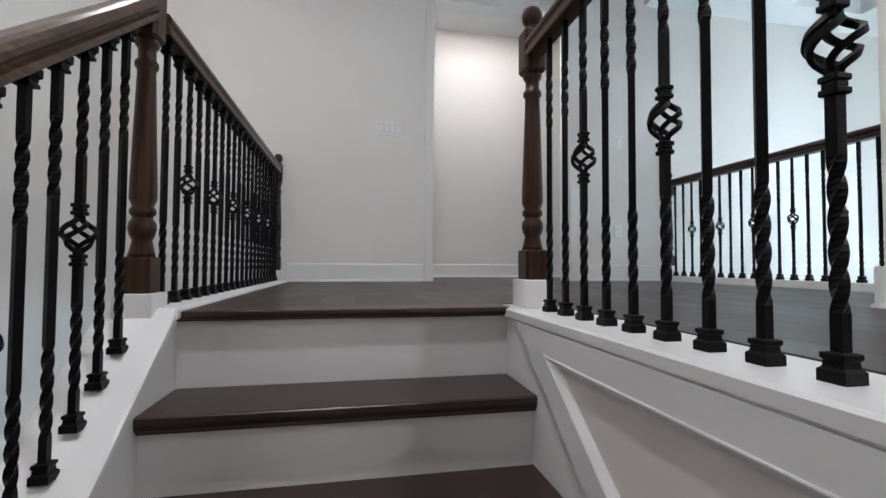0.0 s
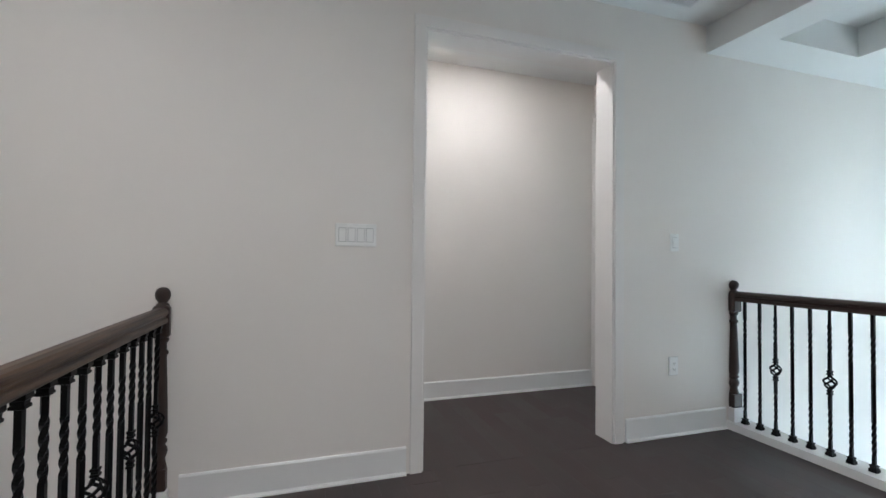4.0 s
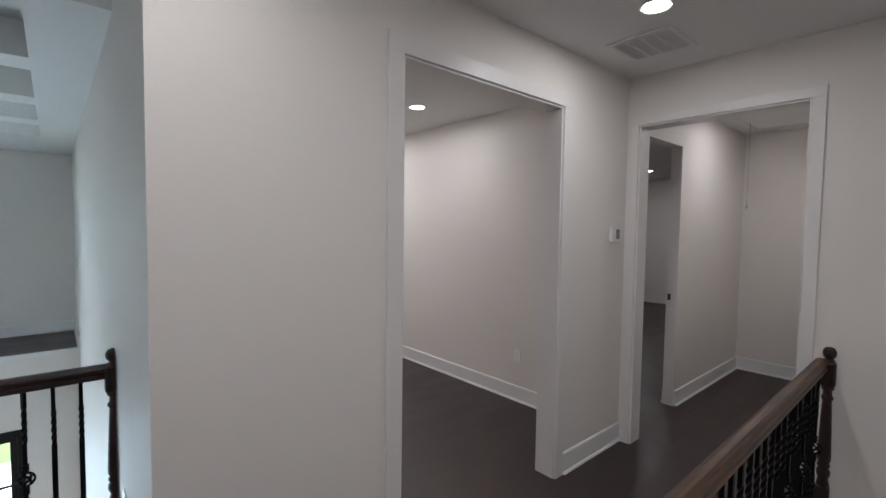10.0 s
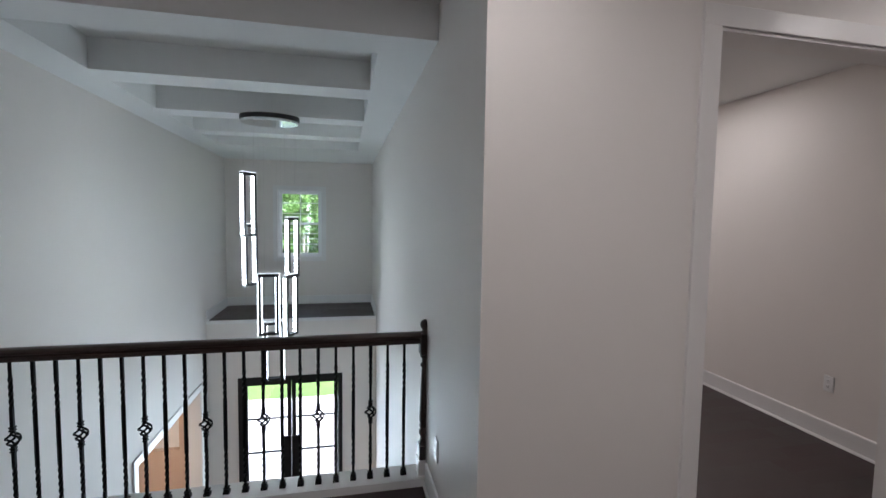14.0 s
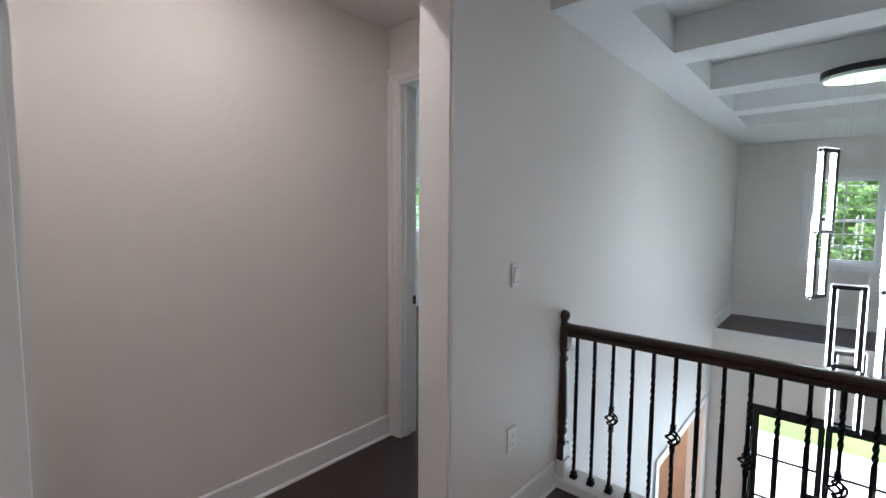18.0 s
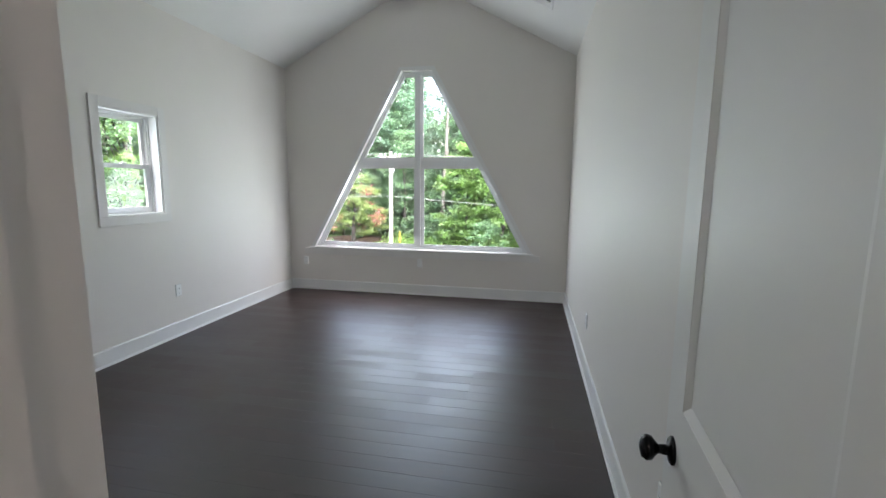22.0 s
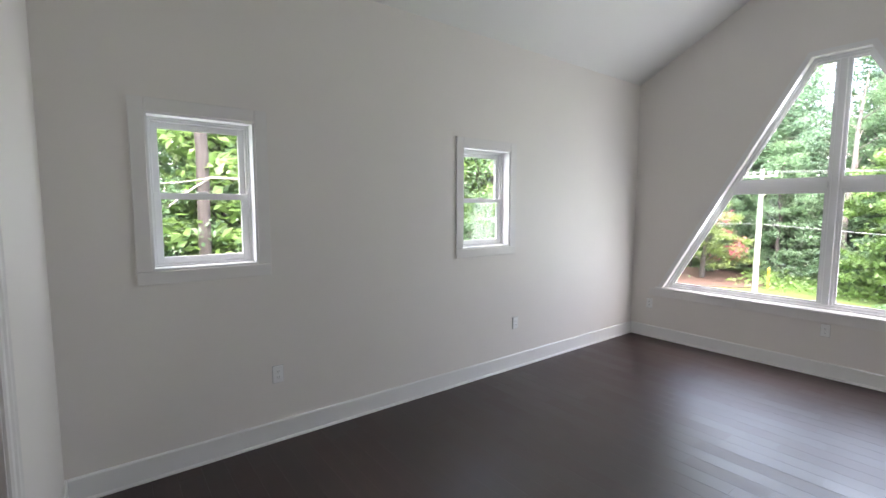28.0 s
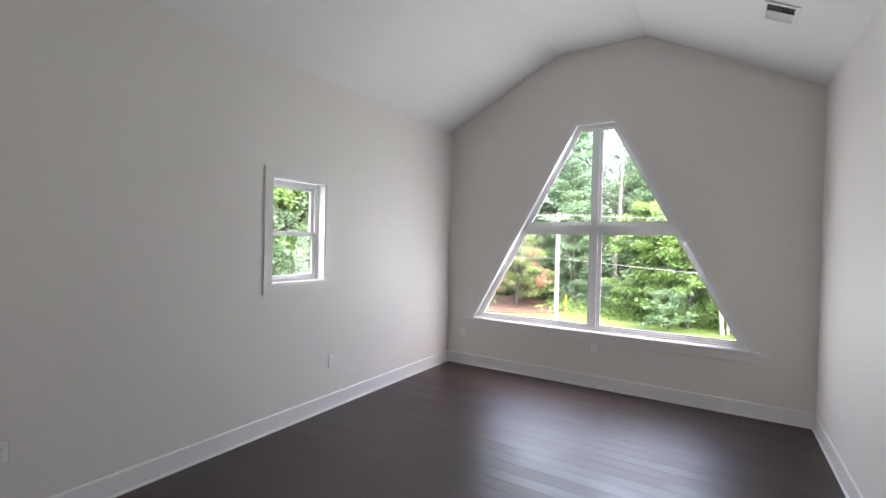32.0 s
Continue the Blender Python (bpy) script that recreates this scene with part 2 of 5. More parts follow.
# ================= mesh helpers =================
def mesh_object(name, bm, material, parent=None, smooth=False):
    me = bpy.data.meshes.new(name)
    bmesh.ops.recalc_face_normals(bm, faces=bm.faces)
    bm.to_mesh(me)
    bm.free()
    mats = material if isinstance(material, (list, tuple)) else [material]
    for mm in mats:
        me.materials.append(mm)
    if smooth:
        for f in me.polygons:
            f.use_smooth = True
    ob = new(name, me)
    if parent is not None:
        ob.parent = parent
    return ob


def part(name, bm, material, parent, label="", smooth=False):
    ob = mesh_object(name, bm, material, parent, smooth)
    return tagged(ob, label) if label else ob


def structure(name, bm, material, label, category):
    return tagged(mesh_object(name, bm, material), label, category, kind="structure")


def thing(name, label, category, group="", at=(0, 0, 0)):
    ob = new(name)
    ob.empty_display_size = 0.1
    ob.location = at
    return tagged(ob, label, category, group)


def add_box(bm, a, b, bevel=0.0, mi=0):
    """A box from corner a to corner b, with its edges eased where bevel is given."""
    x0, y0, z0 = (min(p, q) for p, q in zip(a, b))
    x1, y1, z1 = (max(p, q) for p, q in zip(a, b))
    vs = [bm.verts.new(c) for c in ((x0, y0, z0), (x1, y0, z0), (x1, y1, z0), (x0, y1, z0), (x0, y0, z1), (x1, y0, z1), (x1, y1, z1), (x0, y1, z1))]
    fs = [bm.faces.new([vs[i] for i in q]) for q in ((0, 3, 2, 1), (4, 5, 6, 7), (0, 1, 5, 4), (1, 2, 6, 5), (2, 3, 7, 6), (3, 0, 4, 7))]
    for f in fs:
        f.material_index = mi
    if bevel:
        es = list({e for f in fs for e in f.edges})
        r = bmesh.ops.bevel(bm, geom=es, offset=bevel, segments=1, affect="EDGES")
        for f in r["faces"]:
            f.material_index = mi
    return vs


def box_mesh(*boxes, bevel=0.0):
    bm = bmesh.new()
    for a, b in boxes:
        add_box(bm, a, b, bevel)
    return bm


def add_prism(bm, poly, axis, a, b, mi=0):
    """A polygon, given by its two coordinates across the axis, drawn out from a to b along it."""
    def place(p, w):
        return {"x": (w, p[0], p[1]), "y": (p[0], w, p[1]), "z": (p[0], p[1], w)}[axis]
    lo = [bm.verts.new(place(p, a)) for p in poly]
    hi = [bm.verts.new(place(p, b)) for p in poly]
    n = len(poly)
    fs = [bm.faces.new(lo), bm.faces.new(hi)]
    for i in range(n):
        j = (i + 1) % n
        fs.append(bm.faces.new((lo[i], lo[j], hi[j], hi[i])))
    for f in fs:
        f.material_index = mi


def add_sweep(bm, section, m):
    """A closed section in the local yz plane, drawn along local x from 0 to 1 of the matrix m."""
    a = [bm.verts.new(m @ Vector((0, p[0], p[1]))) for p in section]
    b = [bm.verts.new(m @ Vector((1, p[0], p[1]))) for p in section]
    n = len(section)
    bm.faces.new(a), bm.faces.new(b[::-1])
    for i in range(n):
        j = (i + 1) % n
        bm.faces.new((a[i], b[i], b[j], a[j]))


def run_matrix(p, q, side, up=Vector((0, 0, 1))):
    """From p to q along x; side is the world direction of local y."""
    p, q = Vector(p), Vector(q)
    d = q - p
    m = Matrix.Identity(4)
    m.col[0][:3], m.col[1][:3], m.col[2][:3], m.col[3][:3] = d, Vector(side), Vector(up), p
    return m


def add_lathe(bm, profile, centre=(0, 0, 0), seg=20, axis="z"):
    rings = []
    for r, h in profile:
        ring = []
        for k in range(seg):
            t = 2 * math.pi * k / seg
            c = {"z": (r * math.cos(t), r * math.sin(t), h), "x": (h, r * math.cos(t), r * math.sin(t)), "y": (r * math.sin(t), h, r * math.cos(t))}[axis]
            ring.append(bm.verts.new([u + v for u, v in zip(c, centre)]))
        rings.append(ring)
    for p, q in zip(rings, rings[1:]):
        for k in range(seg):
            j = (k + 1) % seg
            bm.faces.new((p[k], p[j], q[j], q[k]))
    bm.faces.new(rings[0]), bm.faces.new(rings[-1])


def wall_mesh(axis, a, b, u0, u1, z0, z1, holes=()):
    """A wall between a and b along axis, from u0 to u1 across it, with rectangular holes (u0, u1, z0, z1)."""
    bm = bmesh.new()
    us = sorted({u0, u1, *(h[i] for h in holes for i in (0, 1))})
    for s, e in zip(us, us[1:]):
        mid = (s + e) / 2
        cuts = sorted((h[2], h[3]) for h in holes if h[0] < mid < h[1])
        z = z0
        for c0, c1 in (*cuts, (z1, z1)):
            if c0 - z > 1e-4:
                if axis == "x":
                    add_box(bm, (a, s, z), (b, e, c0))
                else:
                    add_box(bm, (s, a, z), (e, b, c0))
            z = c1
    return bm


BASE = [(0, 0), (0.026, 0), (0.026, 0.008), (0.021, 0.015), (0.0135, 0.017), (0.0135, 0.134), (0.009, 0.142), (0, 0.143)]


def baseboard(p, q, side, label="tall white painted baseboard with shoe moulding along the wall"):
    bm = bmesh.new()
    add_sweep(bm, BASE, run_matrix(p, q, side))
    return structure("baseboard", bm, TRIM, label, "baseboard")


CASE = [(0, 0), (0.088, 0), (0.088, 0.020), (0.078, 0.022), (0.070, 0.018), (0.058, 0.016), (0.052, 0.011), (0.020, 0.010), (0.010, 0.012), (0.004, 0.008), (0, 0.007)]
FLATW = [(0, 0), (0.084, 0), (0.084, 0.012), (0.082, 0.014), (0.002, 0.014), (0, 0.012)]
FLAT = [(0, 0), (0.064, 0), (0.064, 0.012), (0.062, 0.014), (0.002, 0.014), (0, 0.012)]


def casing(axis, face, out, u0, u1, top, section, label):
    """Jamb and head casing round an opening on the wall face at `face`, proud towards out (+1 or -1)."""
    bm = bmesh.new()

    def vec(u, o):
        return Vector((o, u, 0)) if axis == "x" else Vector((u, o, 0))
    n = vec(0, out)
    for u, s in ((u0, -1), (u1, 1)):
        m = Matrix.Identity(4)
        m.col[0][:3], m.col[1][:3], m.col[2][:3], m.col[3][:3] = (0, 0, top), vec(s, 0), n, vec(u, face)
        add_sweep(bm, section, m)
    wide = section[1][0]
    m = Matrix.Identity(4)
    p0 = vec(u0 - wide, face)
    m.col[0][:3], m.col[1][:3], m.col[2][:3], m.col[3][:3] = vec(u1 - u0 + 2 * wide, 0), (0, 0, 1), n, (p0.x, p0.y, top)
    add_sweep(bm, section, m)
    return structure("door_trim", bm, CASEP, label, "door trim")


def lining(axis, a, b, u0, u1, top, label="white painted jamb lining of the opening"):
    """The thin boards that line an opening through a wall from a to b."""
    t = 0.012
    bm = bmesh.new()
    for s0, s1, z0, z1 in ((u0, u0 + t, 0, top), (u1 - t, u1, 0, top), (u0 + t, u1 - t, top - t, top)):
        if axis == "x":
            add_box(bm, (a, s0, z0), (b, s1, z1))
        else:
            add_box(bm, (s0, a, z0), (s1, b, z1))
    return structure("door_frame", bm, CASEP, label, "door frame")


# ================= plan =================
# landing floor is z = 0; x towards the front of the house, y up the stairs
H = 2.74
F0 = -0.016                      # underside of the planks
Y_A0, Y_A1 = 3.555, 3.715        # wall between landing or foyer and hall or bedroom
X_C0, X_C1 = 2.19, 2.33          # wall with the wide opening
Y_B0, Y_B1 = 1.0, 1.13           # wall on the other side of the foyer
Y_D0, Y_D1 = -2.05, -1.91        # end wall of the landing
X_L = -1.27                      # stairwell side wall
X_F = 8.71                       # front wall of the foyer above the ledge
X_LEDGE = 7.53
Z_SHELF = 0.09                   # floor of the ledge over the entrance
Z_LOW = -3.24                    # entrance floor
TOP = 2.385                      # head of the openings
X_H, X_K = 2.976, 3.12           # wall between hall and bedroom
X_W = 8.747                      # bedroom window wall
Y_W = 7.637                      # bedroom side wall
KNEE, FLATZ = 3.11, 3.885
YK0, YK1 = 5.22, 6.18

structure("wall_hall_side", wall_mesh("y", Y_A0, Y_A1, X_L - 0.15, X_W + 0.16, Z_LOW, FLATZ, [(1.045, 2.278, -0.3, TOP), (5.28, 7.19, Z_LOW, -0.80)]), WALL, "white painted wall with a cased opening to the hall", "wall")
structure("wall_landing_side", wall_mesh("x", X_C0, X_C1, Y_D1, Y_B1 , -0.30, H, [(-1.07, 0.165, -0.3, TOP)]), WALL, "white painted wall with a wide cased opening", "wall")
structure("wall_foyer_side", wall_mesh("y", Y_B0, Y_B1, X_C1, X_F + 0.15, Z_LOW, H), WALL, "white painted tall foyer wall", "wall")
structure("wall_landing_low", wall_mesh("y", Y_B0, Y_B1, X_C0, X_C1, Z_LOW, -0.30), WALL, "white painted lower foyer wall", "wall")
structure("wall_landing_end", wall_mesh("y", Y_D0, Y_D1, X_L - 0.15, 6.2, Z_LOW, H, [(1.11, 2.10, -0.3, TOP)]), WALL, "white painted end wall of the landing with a cased opening", "wall")
structure("wall_stairwell", wall_mesh("x", X_L - 0.15, X_L, Y_D1, Y_A0, Z_LOW, H), WALL, "white painted stairwell side wall", "wall")
structure("wall_front_upper", wall_mesh("x", X_F, X_F + 0.15, Y_B1, Y_A0, -0.3, H, [(2.00, 2.73, 0.91, 2.06)]), WALL, "white painted front wall with a small window over the ledge", "wall")
structure("wall_front_lower", wall_mesh("x", X_LEDGE, X_LEDGE + 0.15, Y_B1, Y_A0, Z_LOW, Z_SHELF + F0, [(1.70, 3.085, Z_LOW, -0.83)]), WALL, "white painted entrance wall below the ledge", "wall")

# hall behind the opening
structure("wall_hall_far", wall_mesh("y", 4.69, 4.80, 0.1, X_H, -0.3, H), WALL, "white painted hall wall", "wall")
structure("wall_hall_end", wall_mesh("x", 0.0, 0.1, Y_A1, 4.80, -0.3, H), WALL, "white painted end wall of the hall", "wall")
structure("ceiling_hall", box_mesh(((0.0, Y_A1, H), (X_H, 4.8, H + 0.1))), CEIL, "white flat hall ceiling", "ceiling")

# bedroom
bm = wall_mesh("x", X_H, X_K, Y_A1, Y_W, -0.3, KNEE, [(3.853, 4.600, -0.3, TOP), (5.39, 6.20, -0.3, TOP)])
add_prism(bm, [(Y_A1, KNEE), (Y_W, KNEE), (YK1, FLATZ), (YK0, FLATZ)], "x", X_H, X_K)
structure("wall_bedroom_back", bm, WALL, "white painted back wall of the bedroom", "wall")
W1, W2 = (3.575, 4.155), (5.89, 6.475)
WZ = (1.235, 2.135)
structure("wall_bedroom_side", wall_mesh("y", Y_W, Y_W + 0.16, X_H - 1.9, X_W + 0.16, Z_LOW, KNEE + 0.3, [(*W1, *WZ), (*W2, *WZ)]), WALL, "white painted bedroom wall with two small windows", "wall")
TRI = [(4.215, 0.635), (7.255, 0.635), (5.945, 3.02), (5.53, 3.02)]
bm = bmesh.new()
o = [(Y_A1, 0), (Y_W, 0), (Y_W, KNEE), (YK1, FLATZ), (YK0, FLATZ), (Y_A1, KNEE)]
h = TRI
for poly in ([o[0], o[1], h[1], h[0]], [o[1], o[2], h[2], h[1]], [o[2], o[3], h[2]], [o[3], o[4], h[3], h[2]], [o[4], o[5], h[3]], [o[5], o[0], h[0], h[3]]):
    add_prism(bm, poly, "x", X_W, X_W + 0.16)
add_box(bm, (X_W, Y_A1, Z_LOW), (X_W + 0.16, Y_W, 0))
structure("wall_bedroom_window", bm, WALL, "white painted gable wall round the tall trapezoid window", "wall")
bm = bmesh.new()
for p, q in (((Y_A1, KNEE), (YK0, FLATZ)), ((YK0, FLATZ), (YK1, FLATZ)), ((YK1, FLATZ), (Y_W, KNEE))):
    add_prism(bm, [p, q, (q[0], q[1] + 0.12), (p[0], p[1] + 0.12)], "x", X_H, X_W + 0.16)
structure("ceiling_bedroom", bm, CEIL, "white vaulted bedroom ceiling with a flat ridge", "ceiling")
# closet behind the bedroom
structure("wall_closet_far", wall_mesh("x", 1.1, 1.2, 4.80, Y_W, -0.3, H), BLUEGREY, "pale closet wall", "wall")
structure("wall_closet_side", wall_mesh("y", 4.80, 4.83, 1.2, X_H, -0.3, H), BLUEGREY, "pale closet side wall", "wall")
structure("ceiling_closet", box_mesh(((1.1, 4.8, H), (X_H, Y_W, H + 0.1))), CEIL, "white closet ceiling", "ceiling")

# rooms through the two openings
structure("wall_side_room_end", wall_mesh("x", 6.2, 6.3, Y_D1, Y_B0, -0.3, H), WALL, "white painted far wall of the side room", "wall")
structure("ceiling_side_room", box_mesh(((X_C1, Y_D1, H), (6.3, Y_B0, H + 0.1))), CEIL, "white side room ceiling", "ceiling")
structure("wall_back_hall_side", wall_mesh("x", 2.18, 2.275, -8.75, Y_D0, -0.3, H, [(-2.93, -2.06, -0.3, TOP)]), WALL, "white painted wall with a door opening", "wall")
structure("wall_back_hall_end", wall_mesh("y", -4.85, -4.72, 0.85, 2.18, -0.3, H), WALL, "white painted end wall of the back hall", "wall")
structure("wall_back_hall_near", wall_mesh("x", 0.85, 0.95, -4.72, Y_D0, -0.3, H), WALL, "white painted wall of the back hall", "wall")
structure("wall_back_room_far", wall_mesh("y", -8.85, -8.75, 2.18, 6.3, -0.3, H), WALL, "white painted far wall of the back room", "wall")
structure("wall_back_room_end", wall_mesh("x", 6.2, 6.3, -8.75, Y_D0, -0.3, H), WALL, "white painted side wall of the back room", "wall")
structure("ceiling_back", box_mesh(((0.85, -8.85, H), (6.3, Y_D0, H + 0.1))), CEIL, "white ceiling of the back rooms", "ceiling")

# landing ceiling and coffered foyer ceiling
structure("ceiling_landing", box_mesh(((X_L - 0.15, Y_D1, H), (X_C0, Y_A0, H + 0.1)), ((X_C0, Y_B1, H), (3.035, Y_A0, H + 0.1))), CEIL, "white flat landing ceiling", "ceiling")
SOFFIT = 2.553
bm = bmesh.new()
xs = [3.035, 3.30, 4.065, 4.34, 5.15, 5.42, 6.15, 6.42, 7.15, X_F]
for i in range(0, len(xs), 2):
    add_box(bm, (xs[i], Y_B1, SOFFIT), (xs[i + 1], Y_A0, H + 0.1))
for i in range(1, len(xs) - 1, 2):
    add_box(bm, (xs[i], Y_B1, SOFFIT), (xs[i + 1], 1.43, H + 0.1))
    add_box(bm, (xs[i], 3.255, SOFFIT), (xs[i + 1], Y_A0, H + 0.1))
    add_box(bm, (xs[i], 1.43, H + 0.02), (xs[i + 1], 3.255, H + 0.1))
structure("ceiling_foyer", bm, CEIL, "white coffered foyer ceiling with four recesses", "ceiling")

# floors below the planks
SUB = mat("subfloor", (0.02, 0.014, 0.012), 0.6, var=0.1)
structure("floor_landing", box_mesh(((1.09, Y_D1, -0.3), (X_C0, 1.47, F0)), ((-0.09, 1.47, -0.3), (X_C0, Y_A0, F0)), ((X_C0, Y_B1, -0.3), (3.19, Y_A0, F0))), SUB, "dark hardwood plank floor of the landing", "floor")
structure("floor_hall", box_mesh(((0.1, Y_A0, -0.3), (X_K, 4.69, F0))), SUB, "dark hardwood plank floor of the hall", "floor")
structure("floor_bedroom", box_mesh(((X_K, Y_A1, -0.3), (X_W, Y_W, F0)), ((1.2, 4.83, -0.3), (X_K, Y_W, F0))), SUB, "dark glossy hardwood plank floor of the bedroom", "floor")
structure("floor_side_room", box_mesh(((X_C0, Y_D1, -0.3), (6.2, Y_B0, F0))), SUB, "dark hardwood plank floor of the side room", "floor")
structure("floor_back", box_mesh(((0.95, -8.75, -0.3), (6.2, Y_D1, F0))), SUB, "dark hardwood plank floor of the back hall", "floor")
structure("floor_ledge", box_mesh(((X_LEDGE + 0.02, Y_B1, -0.3), (X_F, Y_A0, Z_SHELF + F0))), SUB, "dark hardwood floor of the ledge over the entrance", "floor")
structure("floor_entrance", box_mesh(((X_L - 0.1, Y_D0, Z_LOW - 0.1), (X_LEDGE + 0.15, Y_A0, Z_LOW))), SUB, "dark entrance floor below the landing", "floor")
structure("floor_void_edge", box_mesh(((3.19, Y_B1, -0.30), (3.36, Y_A0, 0.048))), TRIM, "white painted curb under the balcony railing", "trim")
structure("ledge_edge", box_mesh(((X_LEDGE - 0.012, Y_B1, Z_SHELF - 0.045), (X_LEDGE + 0.02, Y_A0, Z_SHELF + 0.003))), TRIM, "white trim on the edge of the ledge", "trim")

# ================= trims =================
casing("y", Y_A0, -1, 1.045, 2.278, TOP, FLAT, "flat white casing round the hall opening")
casing("y", Y_A1, 1, 1.045, 2.278, TOP, FLAT, "flat white casing on the hall side of the opening")
lining("y", Y_A0, Y_A1, 1.045, 2.278, TOP)
casing("x", X_C0, -1, -1.07, 0.165, TOP, FLATW, "flat white casing round the wide opening")
lining("x", X_C0, X_C1, -1.07, 0.165, TOP)
casing("y", Y_D1, 1, 1.11, 2.10, TOP, FLAT, "flat white casing round the back hall opening")
lining("y", Y_D0, Y_D1, 1.11, 2.10, TOP)
casing("x", X_H, -1, 3.853, 4.600, TOP, CASE, "moulded white casing round the bedroom door")
casing("x", X_K, 1, 3.853, 4.600, TOP, CASE, "moulded white casing inside the bedroom door")
casing("x", X_K, 1, 5.39, 6.20, TOP, CASE, "moulded white casing round the closet door")
lining("x", X_H, X_K, 5.39, 6.20, TOP)
structure("closet_door_stop", box_mesh(((X_H + 0.045, 6.172, 0), (X_H + 0.085, 6.186, TOP - 0.015))), TRIM, "white stop strip on the closet door jamb", "door frame")
lining("x", 2.18, 2.275, -2.93, -2.06, TOP)
# jamb with a stop for the hinged door
bm = bmesh.new()
for y0, y1 in ((3.853, 3.868), (4.585, 4.600)):
    add_box(bm, (X_H, y0, 0), (X_K, y1, TOP))
add_box(bm, (X_H, 3.868, TOP - 0.015), (X_K, 4.585, TOP))
add_box(bm, (X_H + 0.04, 4.573, 0), (X_H + 0.08, 4.585, TOP - 0.015))
add_box(bm, (X_H + 0.04, 3.868, 0), (X_H + 0.08, 3.880, TOP - 0.015))
structure("door_frame", bm, TRIM, "white painted door jamb with a stop", "door frame")

for p, q, n in (
    ((-0.09, Y_A0, 0), (0.96, Y_A0, 0), (0, -1, 0)), ((2.363, Y_A0, 0), (3.19, Y_A0, 0), (0, -1, 0)),
    ((X_C0, 0.25, 0), (X_C0, Y_B1, 0), (-1, 0, 0)), ((X_C0, Y_D1, 0), (X_C0, -1.155, 0), (-1, 0, 0)),
    ((X_C0 - 0.028, Y_B1, 0), (3.19, Y_B1, 0), (0, 1, 0)),
    ((0.1, 4.69, 0), (X_H, 4.69, 0), (0, -1, 0)),
    ((X_K, Y_W, 0), (X_W, Y_W, 0), (0, -1, 0)), ((X_W, Y_A1, 0), (X_W, Y_W, 0), (-1, 0, 0)),
    ((X_K, Y_A1, 0), (X_W, Y_A1, 0), (0, 1, 0)), ((X_K, 6.29, 0), (X_K, Y_W, 0), (1, 0, 0)), ((X_K, 4.69, 0), (X_K, 5.30, 0), (1, 0, 0)),
    ((X_C1, Y_D1, 0), (6.2, Y_D1, 0), (0, 1, 0)), ((6.2, Y_D1, 0), (6.2, Y_B0, 0), (-1, 0, 0)),
    ((2.18, -4.72, 0), (2.18, -2.94, 0), (-1, 0, 0)), ((0.95, -4.72, 0), (2.18, -4.72, 0), (0, 1, 0)), ((0.95, -4.72, 0), (0.95, Y_D0, 0), (1, 0, 0)),
    ((2.275, -8.75, 0), (6.2, -8.75, 0), (0, 1, 0)), ((6.2, -8.75, 0), (6.2, Y_D0, 0), (-1, 0, 0)), ((2.275, -8.75, 0), (2.275, -2.94, 0), (1, 0, 0)),
    ((X_LEDGE + 0.02, Y_A0, Z_SHELF), (X_F, Y_A0, Z_SHELF), (0, -1, 0)), ((X_LEDGE + 0.02, Y_B1, Z_SHELF), (X_F, Y_B1, Z_SHELF), (0, 1, 0)), ((X_F, Y_B1, Z_SHELF), (X_F, Y_A0, Z_SHELF), (-1, 0, 0)),
    ((1.2, 4.83, 0), (X_H, 4.83, 0), (0, 1, 0)), ((1.2, 4.83, 0), (1.2, Y_W, 0), (1, 0, 0)),
):
    baseboard(p, q, n)

# ================= stairs =================
RISE, RUN, YS = 0.203, 0.272, 1.40
SX0, SX1 = -0.10, 0.93
NOSE = [(0.0, -0.004), (0.0, -0.020), (0.004, -0.032), (0.012, -0.040), (0.016, -0.046), (0.030, -0.047), (0.33, -0.047), (0.33, 0.0), (0.010, 0.0), (0.003, -0.001)]


def flight(name, x0, x1, y_top, z_top, sign, count, label, drop=0.0):
    """A flight going down from its top edge; sign +1 goes down towards -y, -1 towards +y."""
    st = thing(name, label, "stairs")
    st["kind"] = "structure"
    for k in range(count + 1):
        z, y = z_top - RISE * k - (drop if k else 0), y_top - sign * RUN * k
        bm = bmesh.new()
        y -= sign * (0.042 if k == 0 and drop else 0)
        depth = 0.135 if k == 0 else RUN + 0.03
        thin = 0.66 if k == 0 else 1.0
        sec = [(p[0] if p[0] < 0.3 else depth, p[1] * thin) for p in NOSE]
        add_sweep(bm, sec, run_matrix((x0 + 0.002, y, z), (x1 - 0.002, y, z), (0, sign, 0)))
        part("stair_nosing" if k == 0 else "tread", bm, TREAD, st)
        bm = bmesh.new()
        add_box(bm, (x0, y + sign * 0.030, z - RISE - (drop if k == 0 else 0)), (x1, y + sign * 0.046, z - 0.047 * thin))
        part("riser", bm, TRIM, st)
    return st


flight("staircase_upper", SX0, SX1, YS, 0.0, 1, 8, "upper stair flight with dark treads and white risers", 0.026)
Z_MID = -RISE * 9 - 0.026
flight("staircase_lower", X_L, -0.25, -0.95, Z_MID, -1, 6, "lower stair flight with dark treads and white risers")
structure("floor_mid_landing", box_mesh(((X_L, Y_D1, Z_MID - 0.25), (SX1, -0.95, Z_MID))), TREAD, "dark wooden middle landing of the stairs", "floor")

